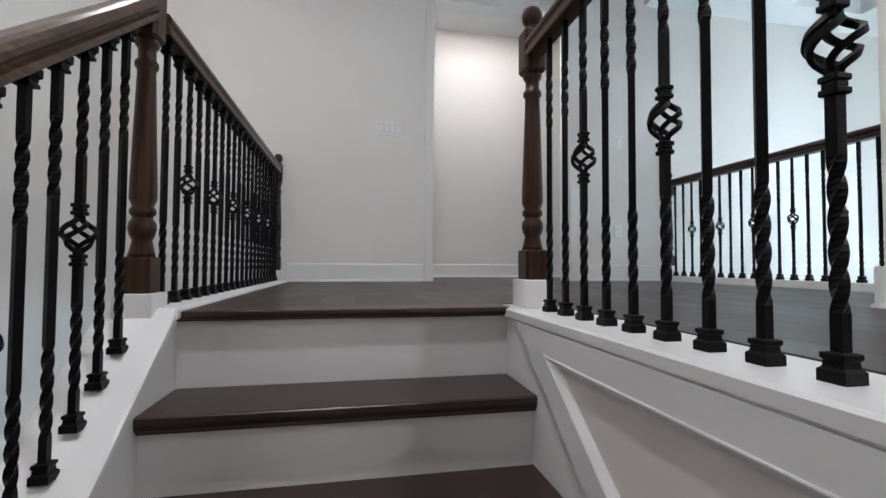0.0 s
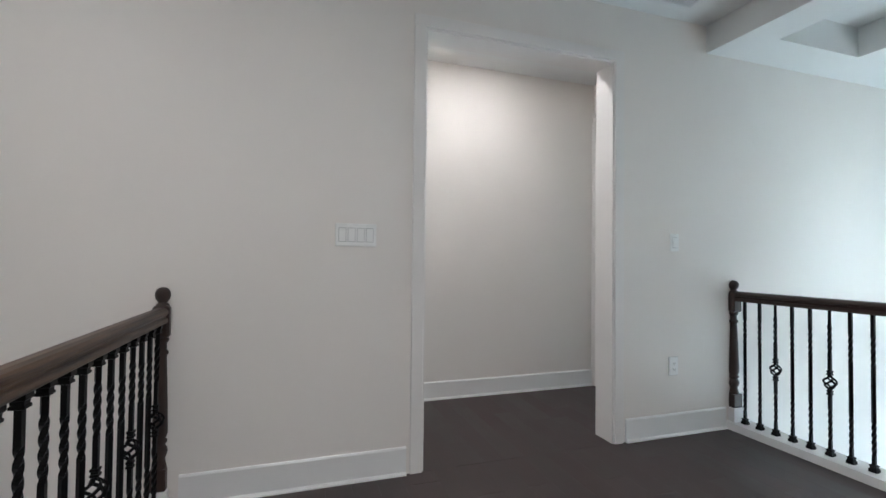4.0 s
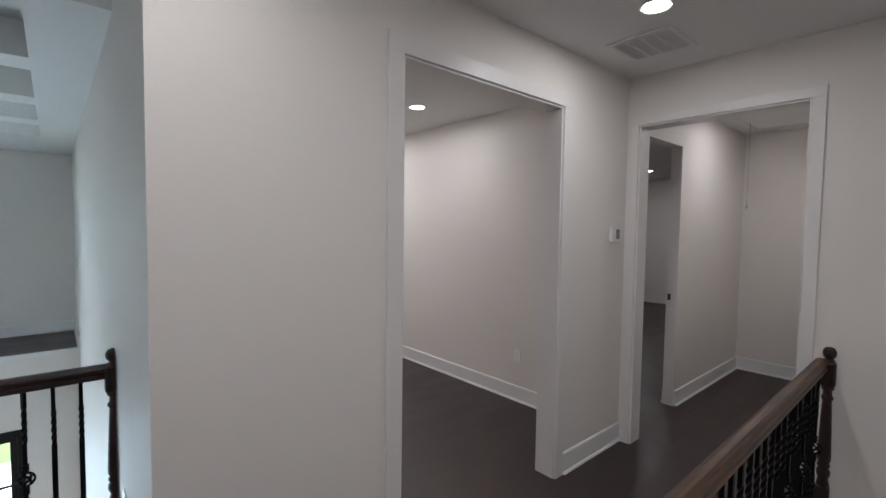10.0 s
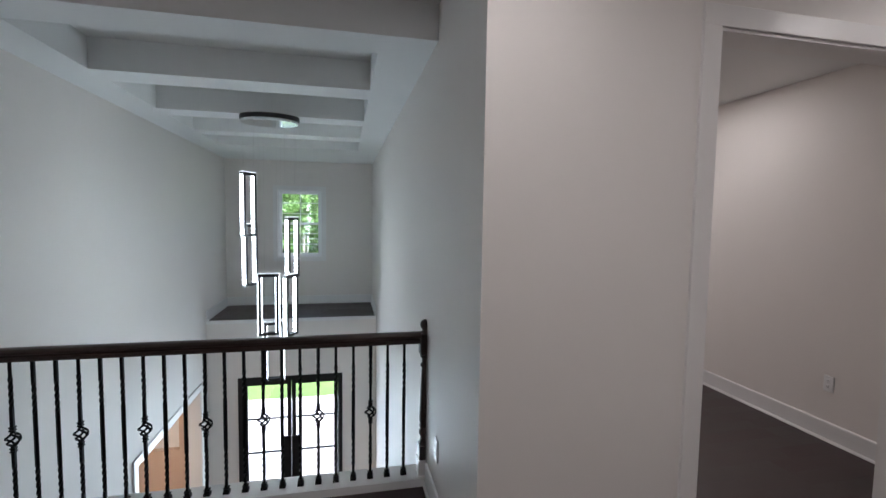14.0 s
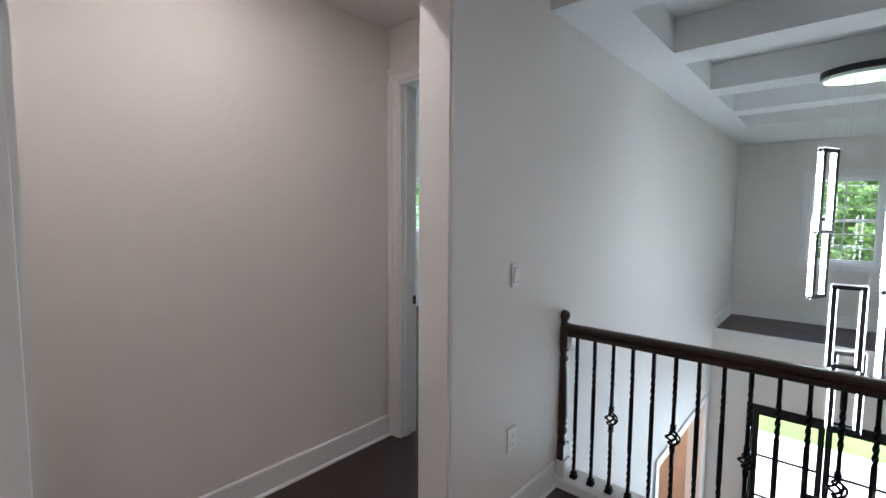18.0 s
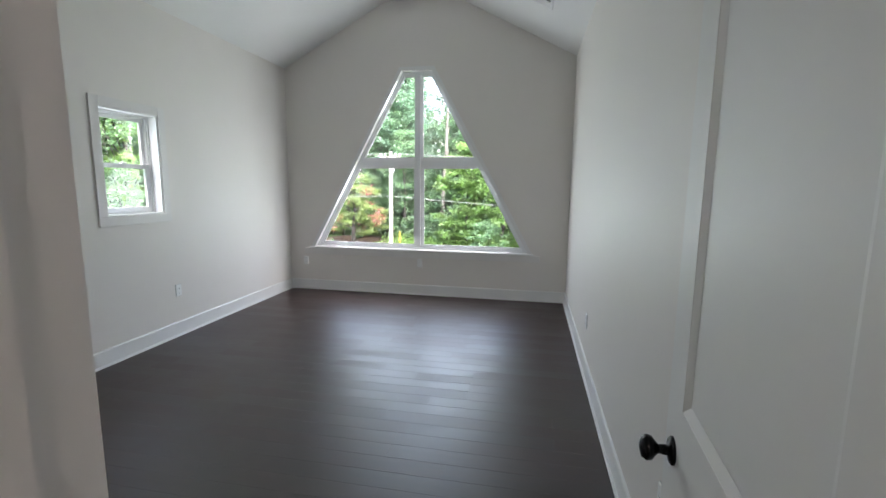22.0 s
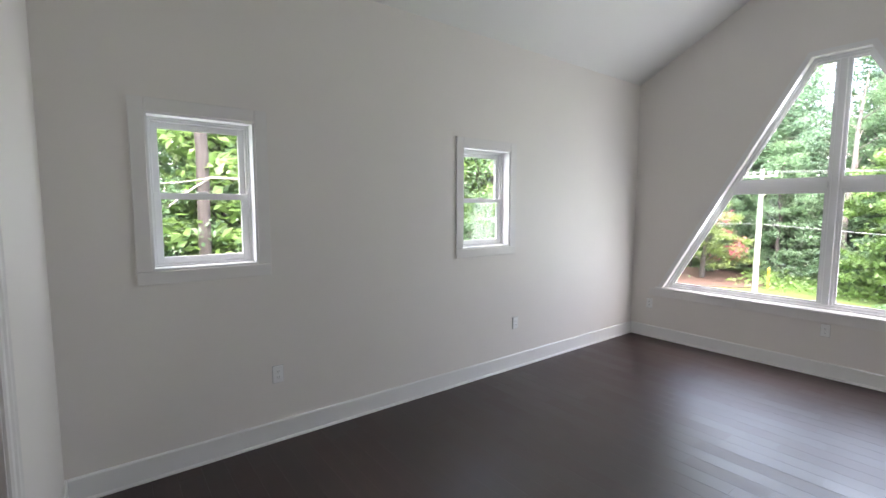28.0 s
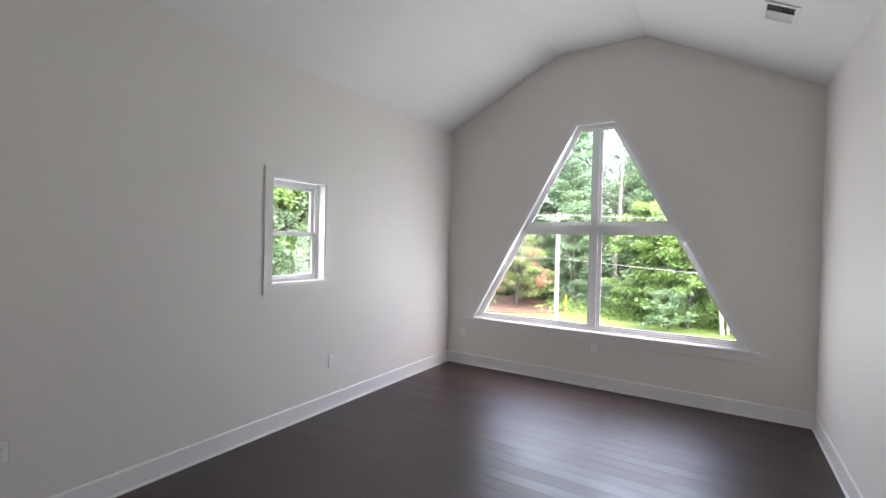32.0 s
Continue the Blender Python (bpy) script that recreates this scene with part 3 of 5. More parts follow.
# wall under the right side, with a cap and a raised panel
bm = wall_mesh("x", SX1, SX1 + 0.16, Y_D1, 1.46, Z_LOW, -0.030)
structure("wall_stair_side", bm, WALL, "white painted wall beside the stairs", "wall")
bm = bmesh.new()
CAPSEC = [(-0.012, -0.022), (0.172, -0.022), (0.178, -0.016), (0.178, 0.006), (0.172, 0.012), (-0.012, 0.012), (-0.018, 0.006), (-0.018, -0.016)]
add_sweep(bm, CAPSEC, run_matrix((SX1, Y_D1, -0.014), (SX1, 1.475, -0.014), (1, 0, 0)))
structure("curb_cap", bm, TRIM, "white painted curb cap under the stair railing", "trim")


SL = RISE / RUN
PT, PY = -0.100, 1.06            # the panel's upper corner
LT, LY = -0.07, 1.23             # a point on the joint between stile and skirt board
LOW = -1.0


def joint(y):
    return LT - SL * (LY - y)


def inner_edge(y):
    return PT - SL * (PY - y)


bm = bmesh.new()
add_prism(bm, [(Y_D1, -0.0365), (Y_D1, PT), (PY, PT), (PY + (-0.0365 - PT) / SL, -0.0365)], "x", SX1 - 0.017, SX1)
structure("panel_rail", bm, TRIM, "flat white rail along the top of the stair panel", "trim")
bm = bmesh.new()
add_prism(bm, [(PY + (-0.0365 - PT) / SL + 0.001, -0.0365), (LOW, inner_edge(LOW)), (LOW, joint(LOW)), (LY + (-0.0365 - LT) / SL, -0.0365)], "x", SX1 - 0.0165, SX1)
structure("panel_stile", bm, TRIM, "flat white sloping stile beside the stair panel", "trim")
bm = bmesh.new()
add_prism(bm, [(LY + (-0.0365 - LT) / SL + 0.003, -0.0365), (1.398, -0.0365), (1.398, -0.66), (LOW, joint(LOW) - 0.5), (LOW, joint(LOW) - 0.003)], "x", SX1 - 0.005, SX1)
structure("skirt_board", bm, TRIM, "white skirt board along the stair treads", "trim")
bm = bmesh.new()
BEAD = [(0, 0), (0.0190, 0), (0.0200, 0.003), (0.0180, 0.007), (0.005, 0.020), (0, 0.021)]
for p, q in (((PY - 0.012, PT), (Y_D1, PT)), ((LOW, inner_edge(LOW)), (PY, PT))):
    d = Vector((0, q[0] - p[0], q[1] - p[1])).normalized()
    add_sweep(bm, BEAD, run_matrix((SX1, *p), (SX1, *q), (-1, 0, 0), Vector((1, 0, 0)).cross(d)))
structure("panel_moulding", bm, TRIM, "white bevelled moulding round the stair panel", "trim")

# sloping stringer on the open side
bm = bmesh.new()
y0, y1 = -1.05, 1.34
add_prism(bm, [(y0, -0.03 - SL * (y1 - y0)), (y1, -0.03), (1.46, -0.03), (1.46, -0.42), (y1, -0.50), (y0, -0.50 - SL * (y1 - y0))], "x", -0.25, SX0)
structure("stair_stringer", bm, TRIM, "white painted sloping stair stringer", "trim")
bm = bmesh.new()
add_sweep(bm, [(p[0] - 0.005, p[1]) for p in CAPSEC], run_matrix((-0.255, y1, 0), (-0.255, y0, -SL * (y1 - y0)), (1, 0, 0)))
structure("stringer_cap", bm, TRIM, "white painted sloping cap under the stair railing", "trim")
bm = bmesh.new()
add_box(bm, (-0.25, 1.46, -0.30), (-0.09, Y_A0, -0.022))
add_sweep(bm, [(p[0] * 0.96, p[1]) for p in CAPSEC], run_matrix((-0.25, y1, 0), (-0.25, Y_A0, 0), (1, 0, 0)))
structure("floor_edge_curb", bm, TRIM, "white painted curb under the landing railing", "trim")

# ================= railings =================
HALF = 0.0075


def bar_mesh(length, kind):
    bm = bmesh.new()
    if kind == "basket":
        k = 0.034 / length
        spans = [(0.0, 0.497 - k, [(0.10, 0.33)]), (0.497 + k, 1.0, [(0.70, 0.90)])]
    else:
        spans = [(0.0, 1.0, [(0.10, 0.32), (0.66, 0.86)])]
    for s, e, twists in spans:
        n = 90 if len(spans) == 1 else 46
        ang, rings = 0.0, []
        for i in range(n + 1):
            f = s + (e - s) * i / n
            if any(a < f < b for a, b in twists):
                ang += 2 * math.pi * 5.2 * 0.22 / 0.21 * (e - s) / n
            w = HALF
            rings.append([bm.verts.new((w * 1.414 * math.cos(ang + q * math.pi / 2 + math.pi / 4), w * 1.414 * math.sin(ang + q * math.pi / 2 + math.pi / 4), f * length)) for q in range(4)])
        for p, q in zip(rings, rings[1:]):
            for k in range(4):
                j = (k + 1) % 4
                bm.faces.new((p[k], p[j], q[j], q[k]))
        bm.faces.new(rings[0]), bm.faces.new(rings[-1])
    if kind == "basket":
        for side in (-1, 1):
            c = 0.497 * length + side * 0.055
            for dz, w in ((-0.0085, 0.0125), (0.0, 0.0100), (0.0085, 0.0125)):
                add_box(bm, (-w, -w, c + dz - 0.0042), (w, w, c + dz + 0.0042), 0.0015)
    return bm


def basket_mesh(length):
    bm = bmesh.new()
    z0, z1, n = 0.497 * length - 0.0365, 0.497 * length + 0.0365, 22
    for q in range(4):
        rings = []
        for i in range(n + 1):
            f = i / n
            a = q * math.pi / 2 + f * math.pi * 1.05
            r = 0.005 + 0.0262 * math.sin(math.pi * f) ** 1.1
            c = Vector((r * math.cos(a), r * math.sin(a), z0 + (z1 - z0) * f))
            out, tan = Vector((math.cos(a), math.sin(a), 0)), Vector((-math.sin(a), math.cos(a), 0.8)).normalized()
            sid = tan.cross(out)
            rings.append([bm.verts.new(c + out * (0.0036 * u) + sid * (0.0046 * v)) for u, v in ((1, 1), (1, -1), (-1, -1), (-1, 1))])
        for p, r2 in zip(rings, rings[1:]):
            for k in range(4):
                j = (k + 1) % 4
                bm.faces.new((p[k], p[j], r2[j], r2[k]))
        bm.faces.new(rings[0]), bm.faces.new(rings[-1])
    return bm


def shoe_mesh():
    bm = bmesh.new()
    prof = [(0.0175, 0), (0.0175, 0.015), (0.0135, 0.019), (0.0125, 0.027), (0.0150, 0.030), (0.0150, 0.036), (0.009, 0.038)]
    rings = [[bm.verts.new((w * a, w * b, z)) for a, b in ((1, 1), (-1, 1), (-1, -1), (1, -1))] for w, z in prof]
    for p, q in zip(rings, rings[1:]):
        for k in range(4):
            j = (k + 1) % 4
            bm.faces.new((p[k], p[j], q[j], q[k]))
    bm.faces.new(rings[0]), bm.faces.new(rings[-1])
    return bm


def to_mesh(name, bm, material):
    me = bpy.data.meshes.new(name)
    bmesh.ops.recalc_face_normals(bm, faces=bm.faces)
    bm.to_mesh(me)
    bm.free()
    me.materials.append(material)
    return me


SHOE = to_mesh("shoe", shoe_mesh(), IRON)
BARS = {}


def baluster(parent, x, y, z0, z1, kind, top=True):
    length = round(z1 - z0, 2)
    if (length, kind) not in BARS:
        BARS[length, kind] = (to_mesh("baluster", bar_mesh(length, kind), IRON), to_mesh("basket", basket_mesh(length), IRON) if kind == "basket" else None)
    bar, knot = BARS[length, kind]
    ob = new("baluster", bar)
    ob.parent, ob.location = parent, (x, y, z0)
    if knot:
        b = new("basket", knot)
        b.parent = ob
        tagged(b, "twisted wrought iron basket")
    for name, z, flip in (("base_shoe", 0, 0), ("top_shoe", length, math.pi))[:2 if top else 1]:
        s = new(name, SHOE)
        s.parent, s.location, s.rotation_euler = ob, (0, 0, z), (flip, 0, 0)


RAILSEC = [(-0.026, -0.034), (0.026, -0.034), (0.029, -0.030), (0.029, -0.016), (0.022, -0.010), (0.024, -0.002), (0.031, 0.006), (0.031, 0.018), (0.024, 0.028), (0.012, 0.033), (-0.012, 0.033), (-0.024, 0.028), (-0.031, 0.018), (-0.031, 0.006), (-0.024, -0.002), (-0.022, -0.010), (-0.029, -0.016), (-0.029, -0.030)]


def handrail(parent, p, q, side, material, k=1.0):
    bm = bmesh.new()
    add_sweep(bm, [(a * k, b * k) for a, b in RAILSEC], run_matrix(p, q, side))
    return part("handrail", bm, material, parent, "moulded wooden handrail")


def newel(parent, x, y, z0, z1, material, half=None, plinth=0.0, block=0.042):
    """Turned newel post from z0 to z1, cut in half by a wall where half gives the wall's outward direction."""
    hgt = z1 - z0
    pieces = {}
    bm = bmesh.new()
    add_box(bm, (-block * 0.98, -block * 0.98, 0), (block * 0.98, block * 0.98, 0.100 * hgt / 0.95), 0.004)
    pieces["base_block"] = bm
    bm = bmesh.new()
    k = hgt / 0.95
    b = block / 0.042
    prof = [(0.040, 0.098), (0.036, 0.112), (0.028, 0.145), (0.036, 0.162), (0.040, 0.178), (0.038, 0.195), (0.030, 0.206), (0.029, 0.212), (0.037, 0.220), (0.037, 0.232), (0.030, 0.240), (0.039, 0.262), (0.0385, 0.30), (0.034, 0.42), (0.029, 0.56), (0.026, 0.625), (0.034, 0.635), (0.034, 0.648), (0.026, 0.656), (0.025, 0.685), (0.033, 0.694), (0.036, 0.704), (0.030, 0.715)]
    add_lathe(bm, [(r * b, z * k) for r, z in prof], seg=20)
    pieces["turned_shaft"] = bm
    bm = bmesh.new()
    add_box(bm, (-block, -block, 0.712 * k), (block, block, 0.865 * k), 0.010)
    pieces["top_block"] = bm
    bm = bmesh.new()
    prof = [(0.036, 0.862), (0.030, 0.872), (0.022, 0.876), (0.026, 0.884), (0.034, 0.894), (0.039, 0.910), (0.038, 0.926), (0.030, 0.941), (0.016, 0.949), (0.003, 0.951)]
    add_lathe(bm, [(r * b, z * k) for r, z in prof], seg=20)
    pieces["ball_finial"] = bm
    post = None
    for name in ("turned_shaft", "base_block", "top_block", "ball_finial"):
        bm = pieces[name]
        if half:
            geom = list(bm.verts) + list(bm.edges) + list(bm.faces)
            cut = bmesh.ops.bisect_plane(bm, geom=geom, plane_co=(0, 0, 0), plane_no=half, clear_inner=True)
            bmesh.ops.holes_fill(bm, edges=[e for e in bm.edges if e.is_boundary])
        if post is None:
            post = part("newel_post", bm, material, parent, smooth=False)
            post.location = (x, y, z0)
        else:
            part(name, bm, material, post)
    if plinth:
        bm = bmesh.new()
        w = block + (0.014 if half is None else 0.006)
        add_box(bm, (-w, -w, -plinth), (w, w if half is None else 0, 0), 0.003) if half is None else add_box(bm, (-w, -w if half[1] < 0 else 0.001, -plinth), (w, w if half[1] > 0 else -0.001, 0))
        part("plinth", bm, TRIM, post, "white painted plinth block")
    return post


def smooth_by_angle(ob):
    for o2 in (ob, *ob.children_recursive):
        if o2.type == "MESH" and o2.name.split(".")[0] in ("newel_post", "ball_finial", "handrail"):
            for f in o2.data.polygons:
                f.use_smooth = f.area < 0.004 and o2.name.split(".")[0] != "handrail"


CAP = 0.012
# landing railing over the lower flight
rl = thing("landing_railing", "black iron railing with a brown wooden handrail above the stairs", "railing", "stair railings")
XG = -0.17
handrail(rl, (XG, 1.40, 0.868), (XG, 3.52, 0.868), (1, 0, 0), RAILW)
newel(rl, XG - 0.017, 1.36, 0.055, 1.035, NEWELW, None, 0.10, 0.038)
newel(rl, XG, 3.552, 0.09, 0.99, DARKNEWEL, (0, -1, 0), 0.09, 0.034)
for i in range(21):
    y = 1.456 + 0.1012 * i
    baluster(rl, XG, y, CAP, 0.834, "basket" if i % 3 == 2 else "plain")
smooth_by_angle(rl)
# sloping railing beside the upper flight
rs = thing("stair_railing", "black iron stair railing with a sloping brown wooden handrail", "railing", "stair railings")
SLO = 0.745


def railz(y):
    return 0.832 + SLO * (y - 1.26)


handrail(rs, (XG, -0.95, railz(-0.95)), (XG, 1.318, railz(1.318)), (1, 0, 0), RAILW, 1.12)
i = 0
y = 1.203
while y > -0.95:
    baluster(rs, XG, y, CAP + 0.004 - SL * (1.34 - y), railz(y) - 0.036, "basket" if i % 3 == 2 else "plain")
    y -= 0.0872
    i += 1
newel(rs, XG, -0.98, Z_MID, Z_MID + 1.12, NEWELW, None, 0.0, 0.046)
smooth_by_angle(rs)
# railing between stairs and landing
rr = thing("landing_side_railing", "black iron railing with a brown wooden handrail beside the landing", "railing", "stair railings")
XR = 1.005
handrail(rr, (XR, -1.89, 0.885), (XR, 1.36, 0.885), (1, 0, 0), RAILW)
newel(rr, XR + 0.008, 1.372, 0.092, 1.040, NEWELW, None, 0.094, 0.039)
newel(rr, XR - 0.03, Y_D1 + 0.002, 0.10, 0.985, DARKNEWEL, (0, 1, 0), 0.088, 0.034)
i, y = 0, 1.218
while y > -1.83:
    baluster(rr, XR, y, CAP - 0.014, 0.856, "basket" if i % 3 == 2 else "plain", False)
    y -= 0.1045
    i += 1
smooth_by_angle(rr)
# balcony railing over the foyer
rf = thing("balcony_railing", "dark wooden handrail with black iron balusters over the foyer", "railing", "stair railings")
XB = 3.265
handrail(rf, (XB, 1.165, 0.896), (XB, 3.52, 0.896), (1, 0, 0), DARKRAIL)
newel(rf, XB, 3.552, 0.14, 1.003, DARKNEWEL, (0, -1, 0), 0.092, 0.040)
newel(rf, XB, Y_B1 + 0.003, 0.14, 1.003, DARKNEWEL, (0, 1, 0), 0.092, 0.040)
n = 23
for i in range(n):
    y = 3.465 - (3.465 - 1.265) * i / (n - 1)
    baluster(rf, XB, y, 0.048, 0.868, "basket" if i % 3 == 2 else "plain", False)
smooth_by_angle(rf)

# ================= doors =================
def knob_set(parent, x, y, z, sign):
    bm = bmesh.new()
    add_lathe(bm, [(0.031, 0), (0.031, 0.004), (0.026, 0.008), (0.012, 0.010), (0.010, 0.030), (0.016, 0.036), (0.026, 0.044), (0.028, 0.054), (0.022, 0.064), (0.008, 0.068)], (0, 0, 0), 20, "y")
    for v in bm.verts:
        v.co.y *= sign
        v.co += Vector((x, y, z))
    return part("door_knob", bm, KNOB, parent, "round black door knob", True)


dr = thing("bedroom_door", "white two-panel door standing open against the wall", "door")
bm = bmesh.new()
DX0, DX1, DY0, DY1 = X_K + 0.012, X_K + 0.742, 3.868, 3.903
SA, SB = DX0 + 0.115, DX1 - 0.115
for p, q in (((DX0, 0.012), (SA, 2.365)), ((SB, 0.012), (DX1, 2.365)), ((SA, 0.012), (SB, 0.24)), ((SA, 0.86), (SB, 1.07)), ((SA, 2.22), (SB, 2.365))):
    add_box(bm, (p[0], DY0, p[1]), (q[0], DY1, q[1]))
leaf = part("door_leaf", bm, DOORP, dr)
for z0, z1 in ((0.24, 0.86), (1.07, 2.22)):
    bm = bmesh.new()
    rec, slope_w = 0.010, 0.022
    add_box(bm, (SA, DY0 + rec, z0), (SB, DY1 - rec, z1))
    for face, out in ((DY1, -1), (DY0, 1)):
        f0, f1 = face + out * 0.001, face + out * rec
        for c in (((SA, z0), (SB, z0), (SB - slope_w, z0 + slope_w), (SA + slope_w, z0 + slope_w)), ((SA, z1), (SB, z1), (SB - slope_w, z1 - slope_w), (SA + slope_w, z1 - slope_w)),
                  ((SA, z0), (SA, z1), (SA + slope_w, z1 - slope_w), (SA + slope_w, z0 + slope_w)), ((SB, z0), (SB, z1), (SB - slope_w, z1 - slope_w), (SB - slope_w, z0 + slope_w))):
            bm.faces.new([bm.verts.new((x, f0 if k < 2 else f1 + out * -0.0006, z)) for k, (x, z) in enumerate(c)])
    part("door_panel", bm, DOORP, leaf)
knob_set(leaf, DX1 - 0.07, DY1, 0.957, 1)
knob_set(leaf, DX1 - 0.07, DY0, 0.957, -1)
# swung a little past the square
leaf.matrix_world = Matrix.Translation((X_K + 0.006, 3.890, 0)) @ Matrix.Rotation(radians(-4.0), 4, "Z") @ Matrix.Translation((-X_K - 0.006, -3.866, 0))
for z in (0.27, 0.92, 1.57, 2.20):
    bm = bmesh.new()
    arc = [(DY1 - 0.013 + 0.011 * math.sin(k * math.pi / 8), z + 0.034 + 0.011 * math.cos(k * math.pi / 8)) for k in range(5)]
    arc += [(DY1 - 0.013 + 0.011 * math.cos(k * math.pi / 8), z - 0.034 - 0.011 * math.sin(k * math.pi / 8)) for k in range(5)]
    add_prism(bm, [(DY0 - 0.004, z + 0.045)] + arc + [(DY0 - 0.004, z - 0.045)], "x", DX0 - 0.0028, DX0 - 0.0004)
    for i in range(5):
        add_lathe(bm, [(0.0066, z - 0.046 + i * 0.0184), (0.0066, z - 0.046 + i * 0.0184 + 0.0172)], (DX0 - 0.006, DY0 - 0.005, 0), 12)
    hinge = part("hinge", bm, NICKEL, leaf, "brushed nickel butt hinge with rounded corners")
    for dz, dy in ((0.032, 0.016), (0.0, 0.024), (-0.032, 0.016)):
        bm = bmesh.new()
        add_lathe(bm, [(0.0042, 0.0), (0.0036, 0.0012), (0.001, 0.0016)], (0, 0, 0), 10, "x")
        for v in bm.verts:
            v.co = Vector((DX0 - 0.0028 - v.co.x, DY0 + dy - 0.004 + v.co.y, z + dz + v.co.z))
        part("hinge_screw", bm, MIRROR, leaf)


def strike(x0, x1, y0, y1, z, label="dark bronze strike plate on the door jamb"):
    """A strike plate with its hole."""
    st = thing("strike_plate", label, "strike plate")
    bm = bmesh.new()
    add_box(bm, (x0, y0, z - 0.029), (x1, y1, z + 0.029), 0.0008)
    part("plate", bm, STRIKE, st)
    bm = bmesh.new()
    cx, cy = (x0 + x1) / 2, (y0 + y1) / 2
    ex, ey = (abs(x1 - x0) * 0.3, 0.0016) if abs(x1 - x0) > abs(y1 - y0) else (0.0016, abs(y1 - y0) * 0.3)
    add_box(bm, (cx - ex, cy - ey, z - 0.014), (cx + ex, cy + ey, z + 0.014))
    part("latch_hole", bm, SLOT, st)


strike(X_K - 0.030, X_K - 0.002, 4.5835, 4.585, 0.944)
strike(X_H + 0.004, X_H + 0.040, 6.183, 6.1845, 0.84)
strike(2.235, 2.262, -2.918, -2.9165, 1.01)

# closet rod bracket and shelf
cs = thing("closet_shelf", "white closet shelf on black brackets", "shelf")
part("shelf_board", box_mesh(((1.2, 7.27, 2.05), (X_H, Y_W, 2.07)), bevel=0.002), TRIM, cs)
for x in (1.7, 2.60):
    bm = bmesh.new()
    add_box(bm, (x - 0.012, Y_W - 0.006, 1.72), (x + 0.012, Y_W, 2.05))
    add_box(bm, (x - 0.012, 7.30, 2.036), (x + 0.012, Y_W, 2.05))
    add_prism(bm, [(Y_W - 0.01, 1.74), (7.33, 2.033), (7.36, 2.045), (Y_W, 1.77)], "x", x - 0.006, x + 0.006)
    add_prism(bm, [(7.33, 2.04), (7.318, 2.04), (7.30, 1.88), (7.32, 1.84), (7.36, 1.84), (7.375, 1.875), (7.362, 1.88), (7.352, 1.856), (7.325, 1.858), (7.314, 1.88)], "x", x - 0.007, x + 0.007)
    part("bracket", bm, BLACKM, cs, "black metal rod bracket")
bm = bmesh.new()
add_lathe(bm, [(0.016, 1.2), (0.016, X_H)], (0, 7.33, 1.87), 14, "x")
part("closet_rod", bm, BLACKM, cs, "black metal rod")

# front door
fd = tagged(thing("front_door", "black metal double entrance door with glazed panes", "door"), kind="structure")
FY0, FY1, FZ1 = 1.70, 3.085, -0.83
X0, X1 = X_LEDGE - 0.015, X_LEDGE + 0.10
bm = box_mesh(((X0, FY0 - 0.055, Z_LOW), (X1, FY0 + 0.012, FZ1 + 0.055)), ((X0, FY1 - 0.012, Z_LOW), (X1, FY1 + 0.055, FZ1 + 0.055)), ((X0, FY0 + 0.012, FZ1 - 0.012), (X1, FY1 - 0.012, FZ1 + 0.055)))
part("door_frame", bm, BLACKM, fd)
mid = (FY0 + FY1) / 2
for a, b in ((FY0 + 0.014, mid - 0.004), (mid + 0.004, FY1 - 0.014)):
    z0, z1 = Z_LOW + 0.01, FZ1 - 0.016
    s = 0.058
    bm = box_mesh(((X0 + 0.02, a, z0), (X0 + 0.065, a + s, z1)), ((X0 + 0.02, b - s, z0), (X0 + 0.065, b, z1)), ((X0 + 0.02, a + s, z1 - s), (X0 + 0.065, b - s, z1)), ((X0 + 0.02, a + s, z0), (X0 + 0.065, b - s, z0 + 0.25)))
    leaf = part("door_leaf", bm, BLACKM, fd)
    rows, gz0, gz1 = 4, z0 + 0.25, z1 - s
    for r in range(1, rows):
        z = gz1 - (gz1 - gz0) * r / rows
        part("glazing_bar", box_mesh(((X0 + 0.026, a + s, z - 0.011), (X0 + 0.060, b - s, z + 0.011)), bevel=0.003), BLACKM, leaf)
    p = part("pane", box_mesh(((X0 + 0.040, a + s, gz0), (X0 + 0.044, b - s, gz1))), GLASS, leaf)
    p.visible_shadow = False
    c = mid - 0.071 if a < mid - 0.1 else mid + 0.071
    part("lock_plate", box_mesh(((X0 - 0.012, c - 0.067, -2.42), (X0 + 0.02, c + 0.067, -1.70)), bevel=0.006), BLACKM, leaf, "tall black lock plate")

# ================= windows =================
def bars(bm, axis_lo, axis_hi, u0, u1, z0, z1, w, along):
    """A rectangular frame of width w; along 'x' for a wall that runs along x (depth in y)."""
    for a, b, c, d in ((u0, u0 + w, z0, z1), (u1 - w, u1, z0, z1), (u0 + w, u1 - w, z0, z0 + w), (u0 + w, u1 - w, z1 - w, z1)):
        if along == "x":
            add_box(bm, (a, axis_lo, c), (b, axis_hi, d), 0.002)
        else:
            add_box(bm, (axis_lo, a, c), (axis_hi, b, d), 0.002)


